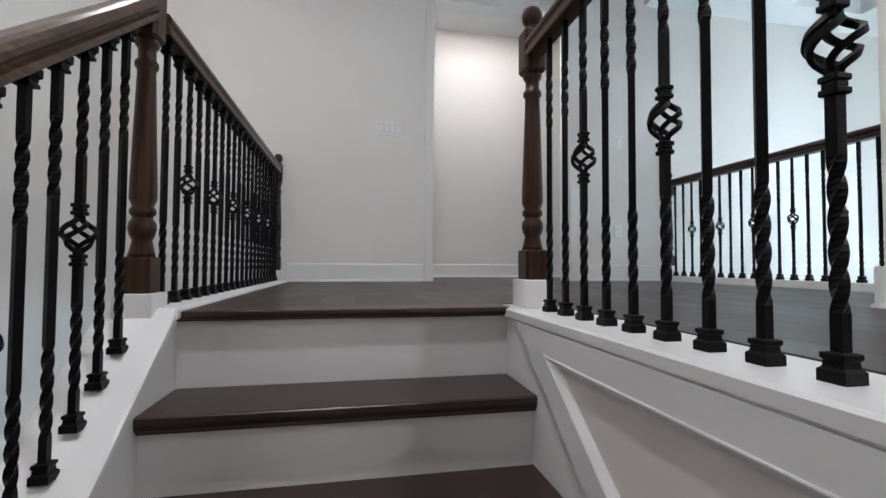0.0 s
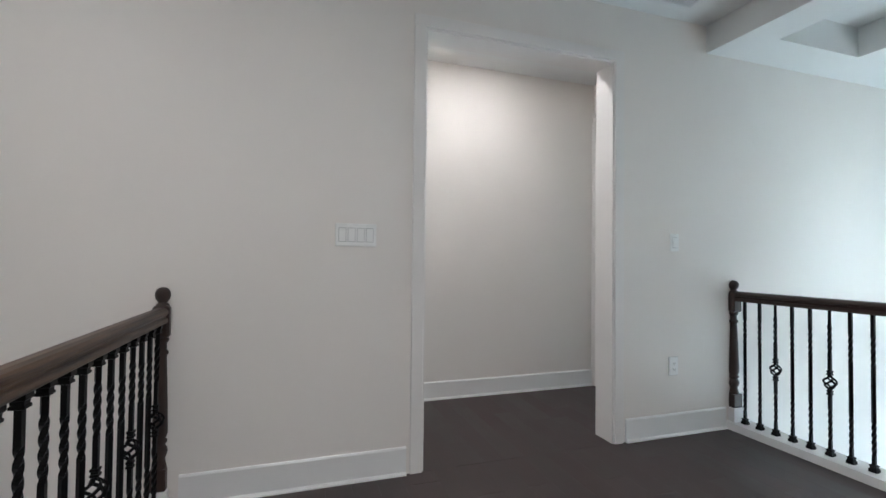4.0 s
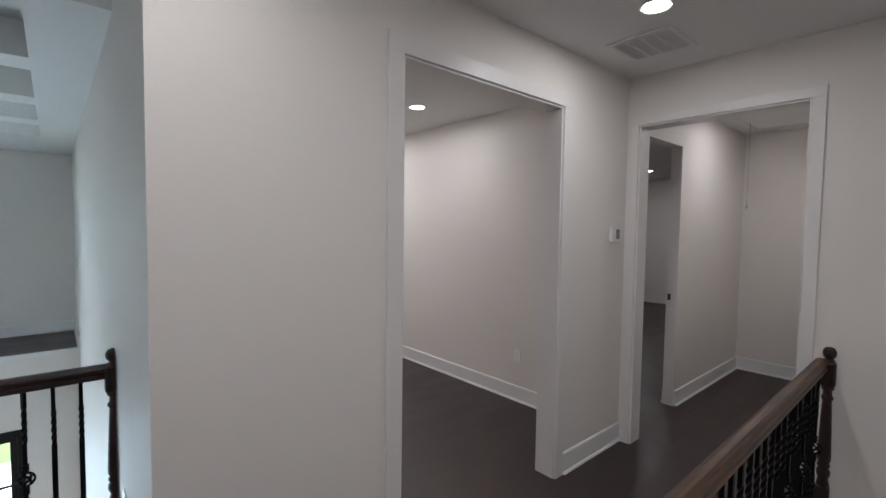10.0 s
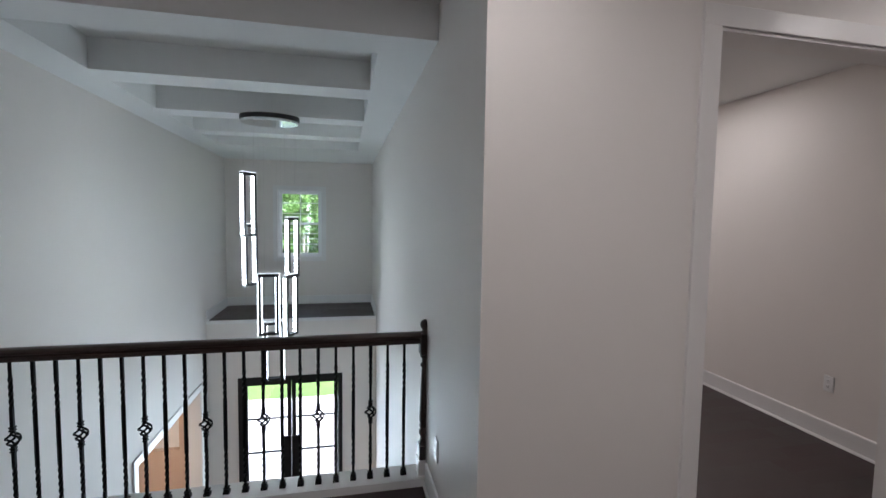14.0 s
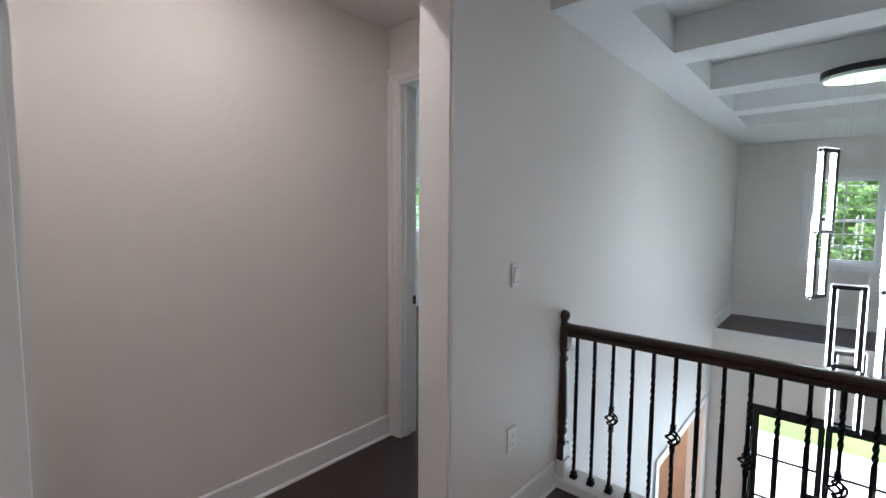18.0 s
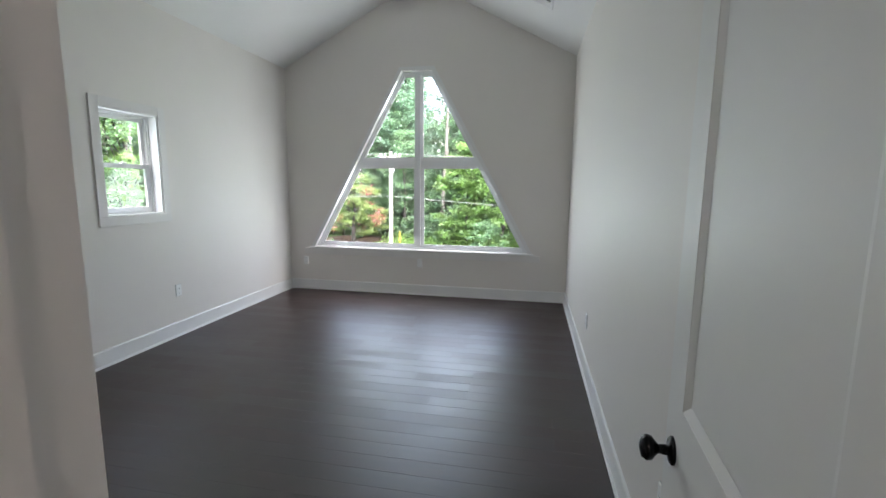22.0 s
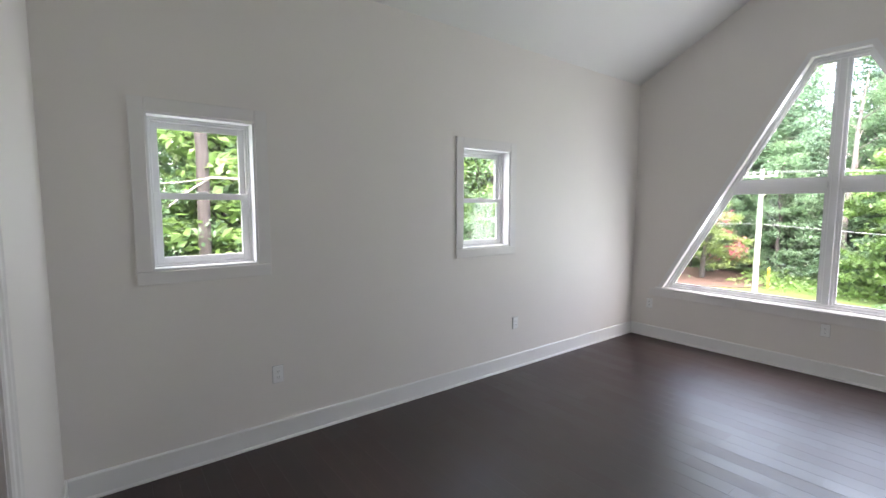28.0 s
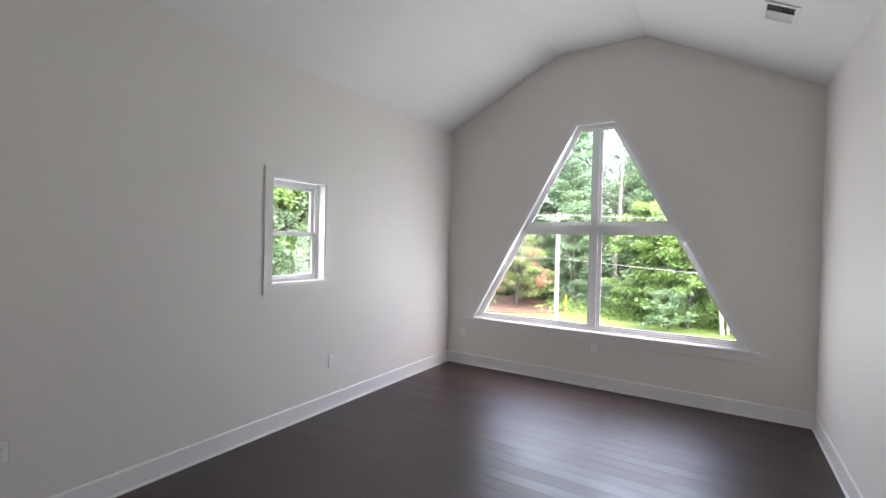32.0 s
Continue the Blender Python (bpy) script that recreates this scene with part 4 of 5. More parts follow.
def hung_window(name, x0, x1, z0, z1, label):
    wn_ = tagged(thing(name, label, "window"), kind="structure")
    yo = Y_W + 0.085
    bm = bmesh.new()
    bars(bm, yo, yo + 0.085, x0, x1, z0, z1, 0.022, "x")
    bars(bm, yo + 0.012, yo + 0.075, x0 + 0.022, x1 - 0.022, z0 + 0.022, z1 - 0.022, 0.012, "x")
    part("window_frame", bm, VINYL, wn_)
    mid = z0 + (z1 - z0) * 0.482
    for nm, a0, a1, y0, y1 in (("lower_sash", z0 + 0.030, mid + 0.018, yo + 0.010, yo + 0.038), ("upper_sash", mid - 0.018, z1 - 0.030, yo + 0.042, yo + 0.070)):
        bm = bmesh.new()
        bars(bm, y0, y1, x0 + 0.030, x1 - 0.030, a0, a1, 0.038, "x")
        sash = part(nm, bm, VINYL, wn_)
        p = part("pane", box_mesh(((x0 + 0.066, (y0 + y1) / 2 - 0.002, a0 + 0.036), (x1 - 0.066, (y0 + y1) / 2 + 0.002, a1 - 0.036))), GLASS, sash)
        p.visible_shadow = False
    cx = (x0 + x1) / 2
    part("sash_lock", box_mesh(((cx - 0.03, yo + 0.006, mid + 0.018), (cx + 0.03, yo + 0.03, mid + 0.030)), bevel=0.004), VINYL, wn_)
    bm = bmesh.new()
    add_box(bm, (x0 - 0.001, Y_W - 0.002, z0 - 0.001), (x1 + 0.001, yo, z0 + 0.012), 0.002)
    add_box(bm, (x0, Y_W - 0.002, z0 + 0.012), (x0 + 0.010, yo, z1))
    add_box(bm, (x1 - 0.010, Y_W - 0.002, z0 + 0.012), (x1, yo, z1))
    add_box(bm, (x0 + 0.010, Y_W - 0.002, z1 - 0.010), (x1 - 0.010, yo, z1))
    part("window_sill", bm, TRIM, wn_)
    bm = bmesh.new()
    w, t = 0.078, 0.013
    add_box(bm, (x0 - w, Y_W - t, z0 - w), (x1 + w, Y_W, z0 - 0.002), 0.002)
    add_box(bm, (x0 - w, Y_W - t, z0), (x0 - 0.002, Y_W, z1 + w), 0.002)
    add_box(bm, (x1 + 0.002, Y_W - t, z0), (x1 + w, Y_W, z1 + w), 0.002)
    add_box(bm, (x0, Y_W - t, z1 + 0.002), (x1, Y_W, z1 + w), 0.002)
    part("window_casing", bm, CASEP, wn_)


hung_window("window_1", *W1, *WZ, "small white double-hung bedroom window with flat casing")
hung_window("window_2", *W2, *WZ, "small white double-hung bedroom window with flat casing")

tw = tagged(thing("window_3", "tall white trapezoid bedroom window with four panes", "window"), kind="structure")


def inset(poly, d):
    """The polygon moved inwards by d (its corners run counter-clockwise)."""
    out = []
    n = len(poly)
    for i in range(n):
        p0, p1, p2 = Vector(poly[i - 1]), Vector(poly[i]), Vector(poly[(i + 1) % n])
        e1, e2 = (p1 - p0).normalized(), (p2 - p1).normalized()
        n1, n2 = Vector((-e1.y, e1.x)), Vector((-e2.y, e2.x))
        k = d / (1 + n1.dot(n2))
        out.append(tuple(p1 + (n1 + n2) * k))
    return out


def ring(bm, outer, inner, a, b):
    n = len(outer)
    for i in range(n):
        j = (i + 1) % n
        add_prism(bm, [outer[i], outer[j], inner[j], inner[i]], "x", a, b)


bm = bmesh.new()
g1, g2 = inset(TRI, 0.022), inset(TRI, 0.048)
ring(bm, TRI, g1, X_W + 0.062, X_W + 0.135)
ring(bm, g1, g2, X_W + 0.078, X_W + 0.128)
part("window_frame", bm, VINYL, tw)
bm = bmesh.new()
ring(bm, inset(TRI, -0.045), inset(TRI, -0.001), X_W - 0.010, X_W - 0.0005)
ring(bm, TRI, inset(TRI, 0.004), X_W - 0.010, X_W + 0.062)
part("window_casing", bm, TRIM, tw)
MY0, MY1, MZ0, MZ1 = 5.672, 5.778, 1.768, 1.882


def edge_y(z, side):
    """Where the sloping inner edge of the frame stands at a height."""
    (ya, za), (yb, zb) = (g2[0], g2[3]) if side < 0 else (g2[1], g2[2])
    return ya + (yb - ya) * (z - za) / (zb - za)


bm = bmesh.new()
add_box(bm, (X_W + 0.066, MY0 + 0.024, g2[0][1]), (X_W + 0.125, MY1 - 0.024, g2[2][1]), 0.004)
add_box(bm, (X_W + 0.086, MY0, g2[0][1]), (X_W + 0.124, MY1, g2[2][1]), 0.003)
part("mullion", bm, VINYL, tw)
for s, yy in ((-1, MY0), (1, MY1)):
    bm = bmesh.new()
    for e, xa in ((0.0, 0.0855), (0.026, 0.0665)):
        add_prism(bm, [(yy, MZ0 + e), (yy, MZ1 - e), (edge_y(MZ1 - e, s), MZ1 - e), (edge_y(MZ0 + e, s), MZ0 + e)], "x", X_W + xa, X_W + 0.123)
    part("transom", bm, VINYL, tw)
    for z0, z1 in ((g2[0][1], MZ0), (MZ1, g2[2][1])):
        quad = [(yy, z0), (yy, z1), (edge_y(z1, s), z1), (edge_y(z0, s), z0)]
        bm = bmesh.new()
        cy, cz = sum(p[0] for p in quad) / 4, sum(p[1] for p in quad) / 4
        inner = [(cy + (p[0] - cy) * 0.965, cz + (p[1] - cz) * 0.965) for p in quad]
        ring(bm, quad, inner, X_W + 0.093, X_W + 0.112)
        part("glazing_bead", bm, VINYL, tw)
        bm = bmesh.new()
        add_prism(bm, quad, "x", X_W + 0.100, X_W + 0.104)
        p = part("pane", bm, GLASS, tw)
        p.visible_shadow = False
bm = bmesh.new()
add_box(bm, (X_W - 0.026, 4.14, 0.612), (X_W + 0.062, 7.33, 0.634), 0.004)
part("window_sill", bm, TRIM, tw)
part("apron", box_mesh(((X_W - 0.014, 4.06, 0.525), (X_W, 7.41, 0.611)), bevel=0.002), CASEP, tw)

fw = tagged(thing("window_4", "white gridded window above the entrance ledge", "window"), kind="structure")
bm = bmesh.new()
bars(bm, X_F + 0.02, X_F + 0.13, 2.00, 2.73, 0.91, 2.06, 0.034, "y")
part("window_frame", bm, VINYL, fw)
bm = bmesh.new()
w, t = 0.072, 0.014
for a, b in (((2.0 - w, 0.91 - w), (2.73 + w, 0.908)), ((2.0 - w, 0.91), (1.998, 2.06 + w)), ((2.732, 0.91), (2.73 + w, 2.06 + w)), ((2.0, 2.062), (2.73, 2.06 + w))):
    add_box(bm, (X_F - t, a[0], a[1]), (X_F, b[0], b[1]), 0.002)
part("window_casing", bm, TRIM, fw)
for a0, a1, xa in ((0.944, 1.495, X_F + 0.06), (1.475, 2.026, X_F + 0.092)):
    bm = bmesh.new()
    bars(bm, xa, xa + 0.03, 2.034, 2.696, a0, a1, 0.030, "y")
    sash = part("sash", bm, VINYL, fw)
    part("glazing_bar", box_mesh(((xa + 0.010, 2.357, a0 + 0.03), (xa + 0.022, 2.373, a1 - 0.03))), VINYL, sash)
    for f in (1 / 3, 2 / 3):
        z = a0 + (a1 - a0) * f
        part("glazing_bar", box_mesh(((xa + 0.0105, 2.064, z - 0.007), (xa + 0.0215, 2.666, z + 0.007))), VINYL, sash)
    p = part("pane", box_mesh(((xa + 0.014, 2.064, a0 + 0.03), (xa + 0.018, 2.666, a1 - 0.03))), GLASS, sash)
    p.visible_shadow = False

# ================= plates, vents, lights =================
def plate(name, label, m, gangs=1, outlet=False):
    """A wall plate in its local xz plane, facing local -y."""
    pl = thing(name, label, "wall plate" if not outlet else "outlet")
    wdt = 0.070 + 0.046 * (gangs - 1)
    bm = bmesh.new()
    add_box(bm, (-wdt / 2, -0.0085, -0.058), (wdt / 2, 0, 0.058), 0.0030)
    part("cover_plate", bm, OUTLET if outlet else PLATE, pl)
    if outlet:
        # grey rim in place of the shadow line round the plate
        bm = bmesh.new()
        add_box(bm, (-wdt / 2 - 0.0022, -0.0022, -0.0602), (wdt / 2 + 0.0022, 0, 0.0602))
        part("backing_gasket", bm, GAP, pl)
    for g in range(gangs):
        cx = (g - (gangs - 1) / 2) * 0.046
        if outlet:
            for cz in (-0.0195, 0.0195):
                bm = bmesh.new()
                add_box(bm, (cx - 0.0165, -0.0110, cz - 0.0135), (cx + 0.0165, -0.008, cz + 0.0135), 0.001)
                face = part("socket", bm, OUTLET, pl)
                bm = bmesh.new()
                for dx, hh in ((-0.006, 0.004), (0.006, 0.0048)):
                    add_box(bm, (cx + dx - 0.0011, -0.0115, cz + 0.001 - hh), (cx + dx + 0.0011, -0.0108, cz + 0.001 + hh))
                add_box(bm, (cx - 0.002, -0.0115, cz - 0.011), (cx + 0.002, -0.0108, cz - 0.007))
                part("slots", bm, SLOT, face)
        else:
            bm = bmesh.new()
            add_prism(bm, [(-0.008, -0.033), (-0.0105, -0.033), (-0.0150, 0.033), (-0.008, 0.033)], "x", cx - 0.0165, cx + 0.0165)
            part("rocker_switch", bm, PLATE, pl)
            bm = bmesh.new()
            bars(bm, -0.0093, -0.0080, cx - 0.0185, cx + 0.0185, -0.0355, 0.0355, 0.0012, "x")
            part("switch_gap", bm, GAP, pl)
    pl.matrix_world = m
    return pl


plate("switch_plate", "white four-gang rocker switch plate on the wall", pose(0.685, Y_A0, 1.248), 4)
plate("switch_plate", "white single rocker switch plate beside the opening", pose(2.752, Y_A0, 1.253))
plate("outlet_plate", "white duplex outlet above the baseboard", pose(2.744, Y_A0, 0.447), outlet=True)
plate("outlet_plate", "white duplex outlet above the baseboard", pose(2.92, Y_B1, 0.37, 0, 0, 180), outlet=True)
plate("outlet_plate", "white duplex outlet above the baseboard", pose(3.19, Y_D1, 0.43, 0, 0, 180), outlet=True)
plate("outlet_plate", "white duplex outlet above the baseboard", pose(5.0, Y_D1, 0.43, 0, 0, 180), outlet=True)
plate("outlet_plate", "white duplex outlet below the bedroom window", pose(4.255, Y_W, 0.470), outlet=True)
plate("outlet_plate", "white duplex outlet in the bedroom wall", pose(6.579, Y_W, 0.460), outlet=True)
plate("outlet_plate", "white duplex outlet in the bedroom wall", pose(6.52, Y_A1, 0.435, 0, 0, 180), outlet=True)
plate("outlet_plate", "white duplex outlet near the bedroom door", pose(4.35, Y_A1, 0.435, 0, 0, 180), outlet=True)
plate("outlet_plate", "white duplex outlet under the trapezoid window", pose(X_W, 5.69, 0.45, 0, 0, -90), outlet=True)
plate("cable_plate", "blank white cover plate under the window", pose(X_W, 7.40, 0.42, 0, 0, -90), outlet=True)

th = thing("thermostat", "white wall thermostat with a grey screen", "thermostat")
part("housing", box_mesh(((X_C0 - 0.026, -1.79, 1.53), (X_C0, -1.68, 1.64)), bevel=0.005), PLATE, th)
part("screen", box_mesh(((X_C0 - 0.028, -1.785, 1.555), (X_C0 - 0.026, -1.735, 1.625))), REGISTER, th, "dark grey screen")


def vent(name, label, m, size=0.40, panels=3, behind=VENTDARK, pitch=0.019):
    v = thing(name, label, "air vent")
    h2, b = size / 2, 0.032
    bm = bmesh.new()
    for p, q in (((-h2, -h2), (h2, -h2 + b)), ((-h2, h2 - b), (h2, h2)), ((-h2, -h2 + b), (-h2 + b, h2 - b)), ((h2 - b, -h2 + b), (h2, h2 - b))):
        add_box(bm, (p[0], p[1], -0.012), (q[0], q[1], 0), 0.003)
    part("frame", bm, VENT, v)
    part("backing", box_mesh(((-h2 + b, -h2 + b, -0.003), (h2 - b, h2 - b, 0))), behind, v)
    inner = size - 2 * b
    for i in range(1, panels):
        x = -h2 + b + inner * i / panels
        part("divider", box_mesh(((x - 0.007, -h2 + b, -0.011), (x + 0.007, h2 - b, -0.003))), VENT, v)
    cnt = max(6, int(inner / pitch))
    for i in range(cnt):
        y = -h2 + b + inner * (i + 0.5) / cnt
        bm = bmesh.new()
        add_prism(bm, [(y - 0.0085, -0.0075), (y + 0.0060, -0.0098), (y + 0.0072, -0.0092), (y - 0.0074, -0.0068)], "x", -h2 + b, h2 - b)
        part("slat", bm, VENT, v)
    v.matrix_world = m
    return v


vent("ceiling_vent", "white square return air grille in the landing ceiling", pose(2.56, 3.235, H, 0, 0, 90), 0.39, 4)
vent("ceiling_vent", "white square return air grille near the downlight", pose(1.80, -1.39, H, 0, 0, 0), 0.39, 4)
slope = math.degrees(math.atan2(FLATZ - KNEE, YK0 - Y_A1))
vy = 4.165


def register(label, m, wide, tall):
    """A supply register: a stamped frame round two banks of slats that lean opposite ways."""
    v = thing("ceiling_register", label, "air vent")
    b = 0.030
    bm = bmesh.new()
    for p, q in (((-wide, -tall), (wide, -tall + b)), ((-wide, tall - b), (wide, tall)), ((-wide, -tall + b), (-wide + b, tall - b)), ((wide - b, -tall + b), (wide, tall - b))):
        add_box(bm, (p[0], p[1], -0.010), (q[0], q[1], 0), 0.003)
    part("frame", bm, VENT, v)
    part("divider", box_mesh(((-0.008, -tall + b, -0.009), (0.008, tall - b, -0.002))), VENT, v)
    part("backing", box_mesh(((-wide + b, -tall + b, -0.002), (wide - b, tall - b, 0))), SLOT, v)
    for bank in (-1, 1):
        for k in range(7):
            x = bank * (0.008 + (wide - b - 0.008) * (k + 0.5) / 7)
            bm = bmesh.new()
            lean = 0.0052 * bank
            add_prism(bm, [(x - lean - 0.0006, -0.0025), (x + lean - 0.0006, -0.0090), (x + lean + 0.0006, -0.0090), (x - lean + 0.0006, -0.0025)], "y", -tall + b, tall - b)
            part("slat", bm, VENT, v)
    v.matrix_world = m


register("small white air register in the sloping bedroom ceiling", pose(7.55, vy, KNEE + (FLATZ - KNEE) / (YK0 - Y_A1) * (vy - Y_A1) - 0.001, slope, 0, 0), 0.145, 0.12)


def downlight(x, y, watts):
    d = thing("downlight", "round white recessed ceiling light switched on", "ceiling light", "recessed ceiling lights")
    bm = bmesh.new()
    add_lathe(bm, [(0.082, H), (0.082, H - 0.004), (0.076, H - 0.007), (0.066, H - 0.004), (0.066, H)], (x, y, 0), 32)
    part("trim_ring", bm, PLATE, d)
    bm = bmesh.new()
    add_lathe(bm, [(0.066, H), (0.066, H - 0.003), (0.001, H - 0.004)], (x, y, 0), 32)
    part("lens", bm, LENS, d)
    downlight_lamp(x, y, H - 0.012, watts)


# fittings at (1.58, 1.15), (0.22, 0.6), (2.0, 5.9) are unseen, added for light
for x, y, wts in ((1.58, -0.94, 0.6), (1.58, 1.15, 0.50), (1.75, 4.02, 0.52), (0.5, 4.15, 0.25), (3.9, -1.24, 0.55), (5.3, -1.24, 1.0), (5.3, 0.2, 1.3), (1.58, -3.4, 0.65), (4.4, -4.0, 0.9), (4.4, -7.2, 0.9), (0.22, 0.6, 1.65), (-0.65, 2.3, 0.32), (2.0, 5.9, 0.22)):
    downlight(x, y, wts)

# pull cord of the attic hatch
pc = thing("pull_cord", "thin white pull cord hanging from the attic hatch", "cord")
bm = bmesh.new()
add_lathe(bm, [(0.003, 1.90), (0.003, H)], (1.98, -4.1, 0), 8)
part("cord", bm, GAP, pc)
bm = bmesh.new()
add_lathe(bm, [(0.003, 1.86), (0.011, 1.87), (0.012, 1.89), (0.004, 1.905)], (1.98, -4.1, 0), 12)
part("pull_knob", bm, GAP, pc)
bm = bmesh.new()
for a, b in (((1.1, -4.5), (1.14, -3.1)), ((2.0, -4.5), (2.04, -3.1)), ((1.14, -4.5), (2.0, -4.46)), ((1.14, -3.14), (2.0, -3.1))):
    add_box(bm, (a[0], a[1], H - 0.014), (b[0], b[1], H))
structure("attic_hatch_trim", bm, TRIM, "white trim round the attic hatch", "trim")

# ================= chandelier =================
ch = thing("chandelier", "modern chandelier of lit crystal rectangles hanging over the foyer", "chandelier")
CX, CY = 5.22, 2.31
bm = bmesh.new()
oval = [(0.20 * math.cos(t), 0.270 * math.sin(t)) for t in [2 * math.pi * k / 40 for k in range(40)]]
add_prism(bm, [(CX + p[0], CY + p[1]) for p in oval], "z", SOFFIT - 0.040, SOFFIT)
canopy = part("canopy", bm, BLACKM, ch, "oval black canopy")
bm = bmesh.new()
add_prism(bm, [(CX + p[0] * 0.94, CY + p[1] * 0.96) for p in oval], "z", SOFFIT - 0.064, SOFFIT - 0.040)
part("mirror_plate", bm, MIRROR, canopy, "polished mirror plate")
PEND = [(5.16, 2.50, 1.415, 65), (5.28, 2.515, 0.93, 66), (5.30, 2.125, 1.00, 64), (5.20, 2.335, 0.45, 6), (5.14, 2.125, 0.45, 63), (5.32, 2.31, -0.05, 12)]
for x, y, z, turn in PEND:
    hh, ww, t, d = 0.60, 0.188, 0.028, 0.024
    pen = part("pendant_frame", bmesh.new(), BLACKM, ch, "black rectangular pendant frame")
    bm = bmesh.new()
    bars(bm, -d, d, -ww / 2, ww / 2, 0, hh, t, "x")
    bm.to_mesh(pen.data)
    bm.free()
    pen.matrix_world = pose(x, y, z, 0, 0, 90 + turn)
    for name, off, ends in (("outer_crystal_strip", -0.006, True), ("inner_crystal_strip", t + 0.005, False)):
        w2, z0, z1 = ww / 2 - off, off, hh - off
        for p, q in [((-w2, z0), (-w2, z1)), ((w2, z0), (w2, z1))] + ([((-w2, z1), (w2, z1))] if ends else []):
            bm = bmesh.new()
            p, q = Vector(p), Vector(q)
            cnt = int((q - p).length / 0.0185)
            for i in range(cnt):
                c = p + (q - p) * ((i + 0.5) / cnt)
                for dy in (-0.013, 0.013):
                    bmesh.ops.create_icosphere(bm, subdivisions=1, radius=0.0055, matrix=Matrix.Translation((c.x, dy, c.y)))
            part(name, bm, BEADS, pen, "glowing crystal beads")
    for s in (-1, 1):
        for u in (ww / 2 + 0.001, ww / 2 - t - 0.0025):
            bm = bmesh.new()
            for k in range(15):
                z0 = 0.02 + k * (hh - 0.04) / 15
                add_box(bm, (s * u, -d * 0.72, z0), (s * (u + 0.0015), d * 0.72, z0 + 0.028))
            part("led_strip", bm, LED, pen, "bright white light strip")
    for s in (-1, 1):
        bm = bmesh.new()
        add_lathe(bm, [(0.0003, hh), (0.0003, SOFFIT - 0.064 - z)], (s * ww * 0.42, 0, 0), 6)
        part("hanging_wire", bm, NICKEL, pen)

# room beside the entrance, seen through its opening
casing_bm = bmesh.new()
for a, b in (((5.195, Z_LOW), (5.28, -0.715)), ((7.19, Z_LOW), (7.275, -0.715)), ((5.28, -0.80), (7.19, -0.715))):
    add_box(casing_bm, (a[0], Y_A0 - 0.018, a[1]), (b[0], Y_A0, b[1]))
structure("door_trim", casing_bm, TRIM, "white casing round the opening beside the entrance", "door trim")
structure("wall_dining_far", wall_mesh("y", 6.3, 6.4, 4.2, 8.7, Z_LOW, -0.4), PEACH, "peach painted wall of the room beside the entrance", "wall")
structure("wall_dining_front", wall_mesh("x", 8.6, 8.7, Y_A1, 6.3, Z_LOW, -0.4, [(4.3, 5.6, -2.3, -0.9)]), PEACH, "peach painted wall with a window opening", "wall")
structure("wall_dining_back", wall_mesh("x", 4.1, 4.2, Y_A1, 6.4, Z_LOW, -0.4), PEACH, "peach painted back wall of the lower room", "wall")
structure("ceiling_dining", box_mesh(((4.1, Y_A1, -0.4), (8.7, 6.4, -0.3))), CEIL, "white ceiling of the lower room", "ceiling")
structure("floor_dining", box_mesh(((4.1, Y_A0, Z_LOW - 0.1), (8.7, 6.4, Z_LOW))), SUB, "dark floor of the lower room", "floor")

# bare area lamp added to brighten the lower room, no fitting drawn
dl = bpy.data.lights.new("ceiling_lamp", "AREA")
dl.shape, dl.size, dl.energy, dl.color = "DISK", 0.3, 8.0, (1.0, 0.9, 0.8)
new("ceiling_lamp", dl).matrix_world = pose(6.4, 5.2, -0.42)

# ================= outdoors =================
GZ = -3.4


def leaf_material(name, base, trans, island=0.24):
    m = bpy.data.materials.new(name)
    m.use_nodes = True
    n, l = m.node_tree.nodes, m.node_tree.links
    out = n["Material Output"]
    n.remove(n["Principled BSDF"])
    geo = n.new("ShaderNodeNewGeometry")
    info = n.new("ShaderNodeObjectInfo")
    r = n.new("ShaderNodeMapRange")
    r.inputs["To Min"].default_value, r.inputs["To Max"].default_value = 1 - island, 1 + island
    l.new(geo.outputs["Random Per Island"], r.inputs["Value"])
    r2 = n.new("ShaderNodeMapRange")
    r2.inputs["To Min"].default_value, r2.inputs["To Max"].default_value = 0.82, 1.18
    l.new(info.outputs["Random"], r2.inputs["Value"])
    mm = n.new("ShaderNodeMath")
    mm.operation = "MULTIPLY"
    l.new(r.outputs[0], mm.inputs[0]), l.new(r2.outputs[0], mm.inputs[1])
    c1 = n.new("ShaderNodeVectorMath")
    c1.operation = "SCALE"
    c1.inputs[0].default_value = base
    l.new(mm.outputs[0], c1.inputs["Scale"])
    c2 = n.new("ShaderNodeVectorMath")
    c2.operation = "SCALE"
    c2.inputs[0].default_value = trans
    l.new(mm.outputs[0], c2.inputs["Scale"])
    dif, tra, gls = n.new("ShaderNodeBsdfDiffuse"), n.new("ShaderNodeBsdfTranslucent"), n.new("ShaderNodeBsdfGlossy")
    gls.inputs["Roughness"].default_value = 0.45
    gls.inputs["Color"].default_value = (0.5, 0.5, 0.5, 1)
    l.new(c1.outputs[0], dif.inputs["Color"]), l.new(c2.outputs[0], tra.inputs["Color"])
    mix, mix2 = n.new("ShaderNodeMixShader"), n.new("ShaderNodeMixShader")
    mix.inputs["Fac"].default_value, mix2.inputs["Fac"].default_value = 0.5, 0.09
    l.new(dif.outputs[0], mix.inputs[1]), l.new(tra.outputs[0], mix.inputs[2])
    l.new(mix.outputs[0], mix2.inputs[1]), l.new(gls.outputs[0], mix2.inputs[2])
    l.new(mix2.outputs[0], out.inputs["Surface"])
    return m


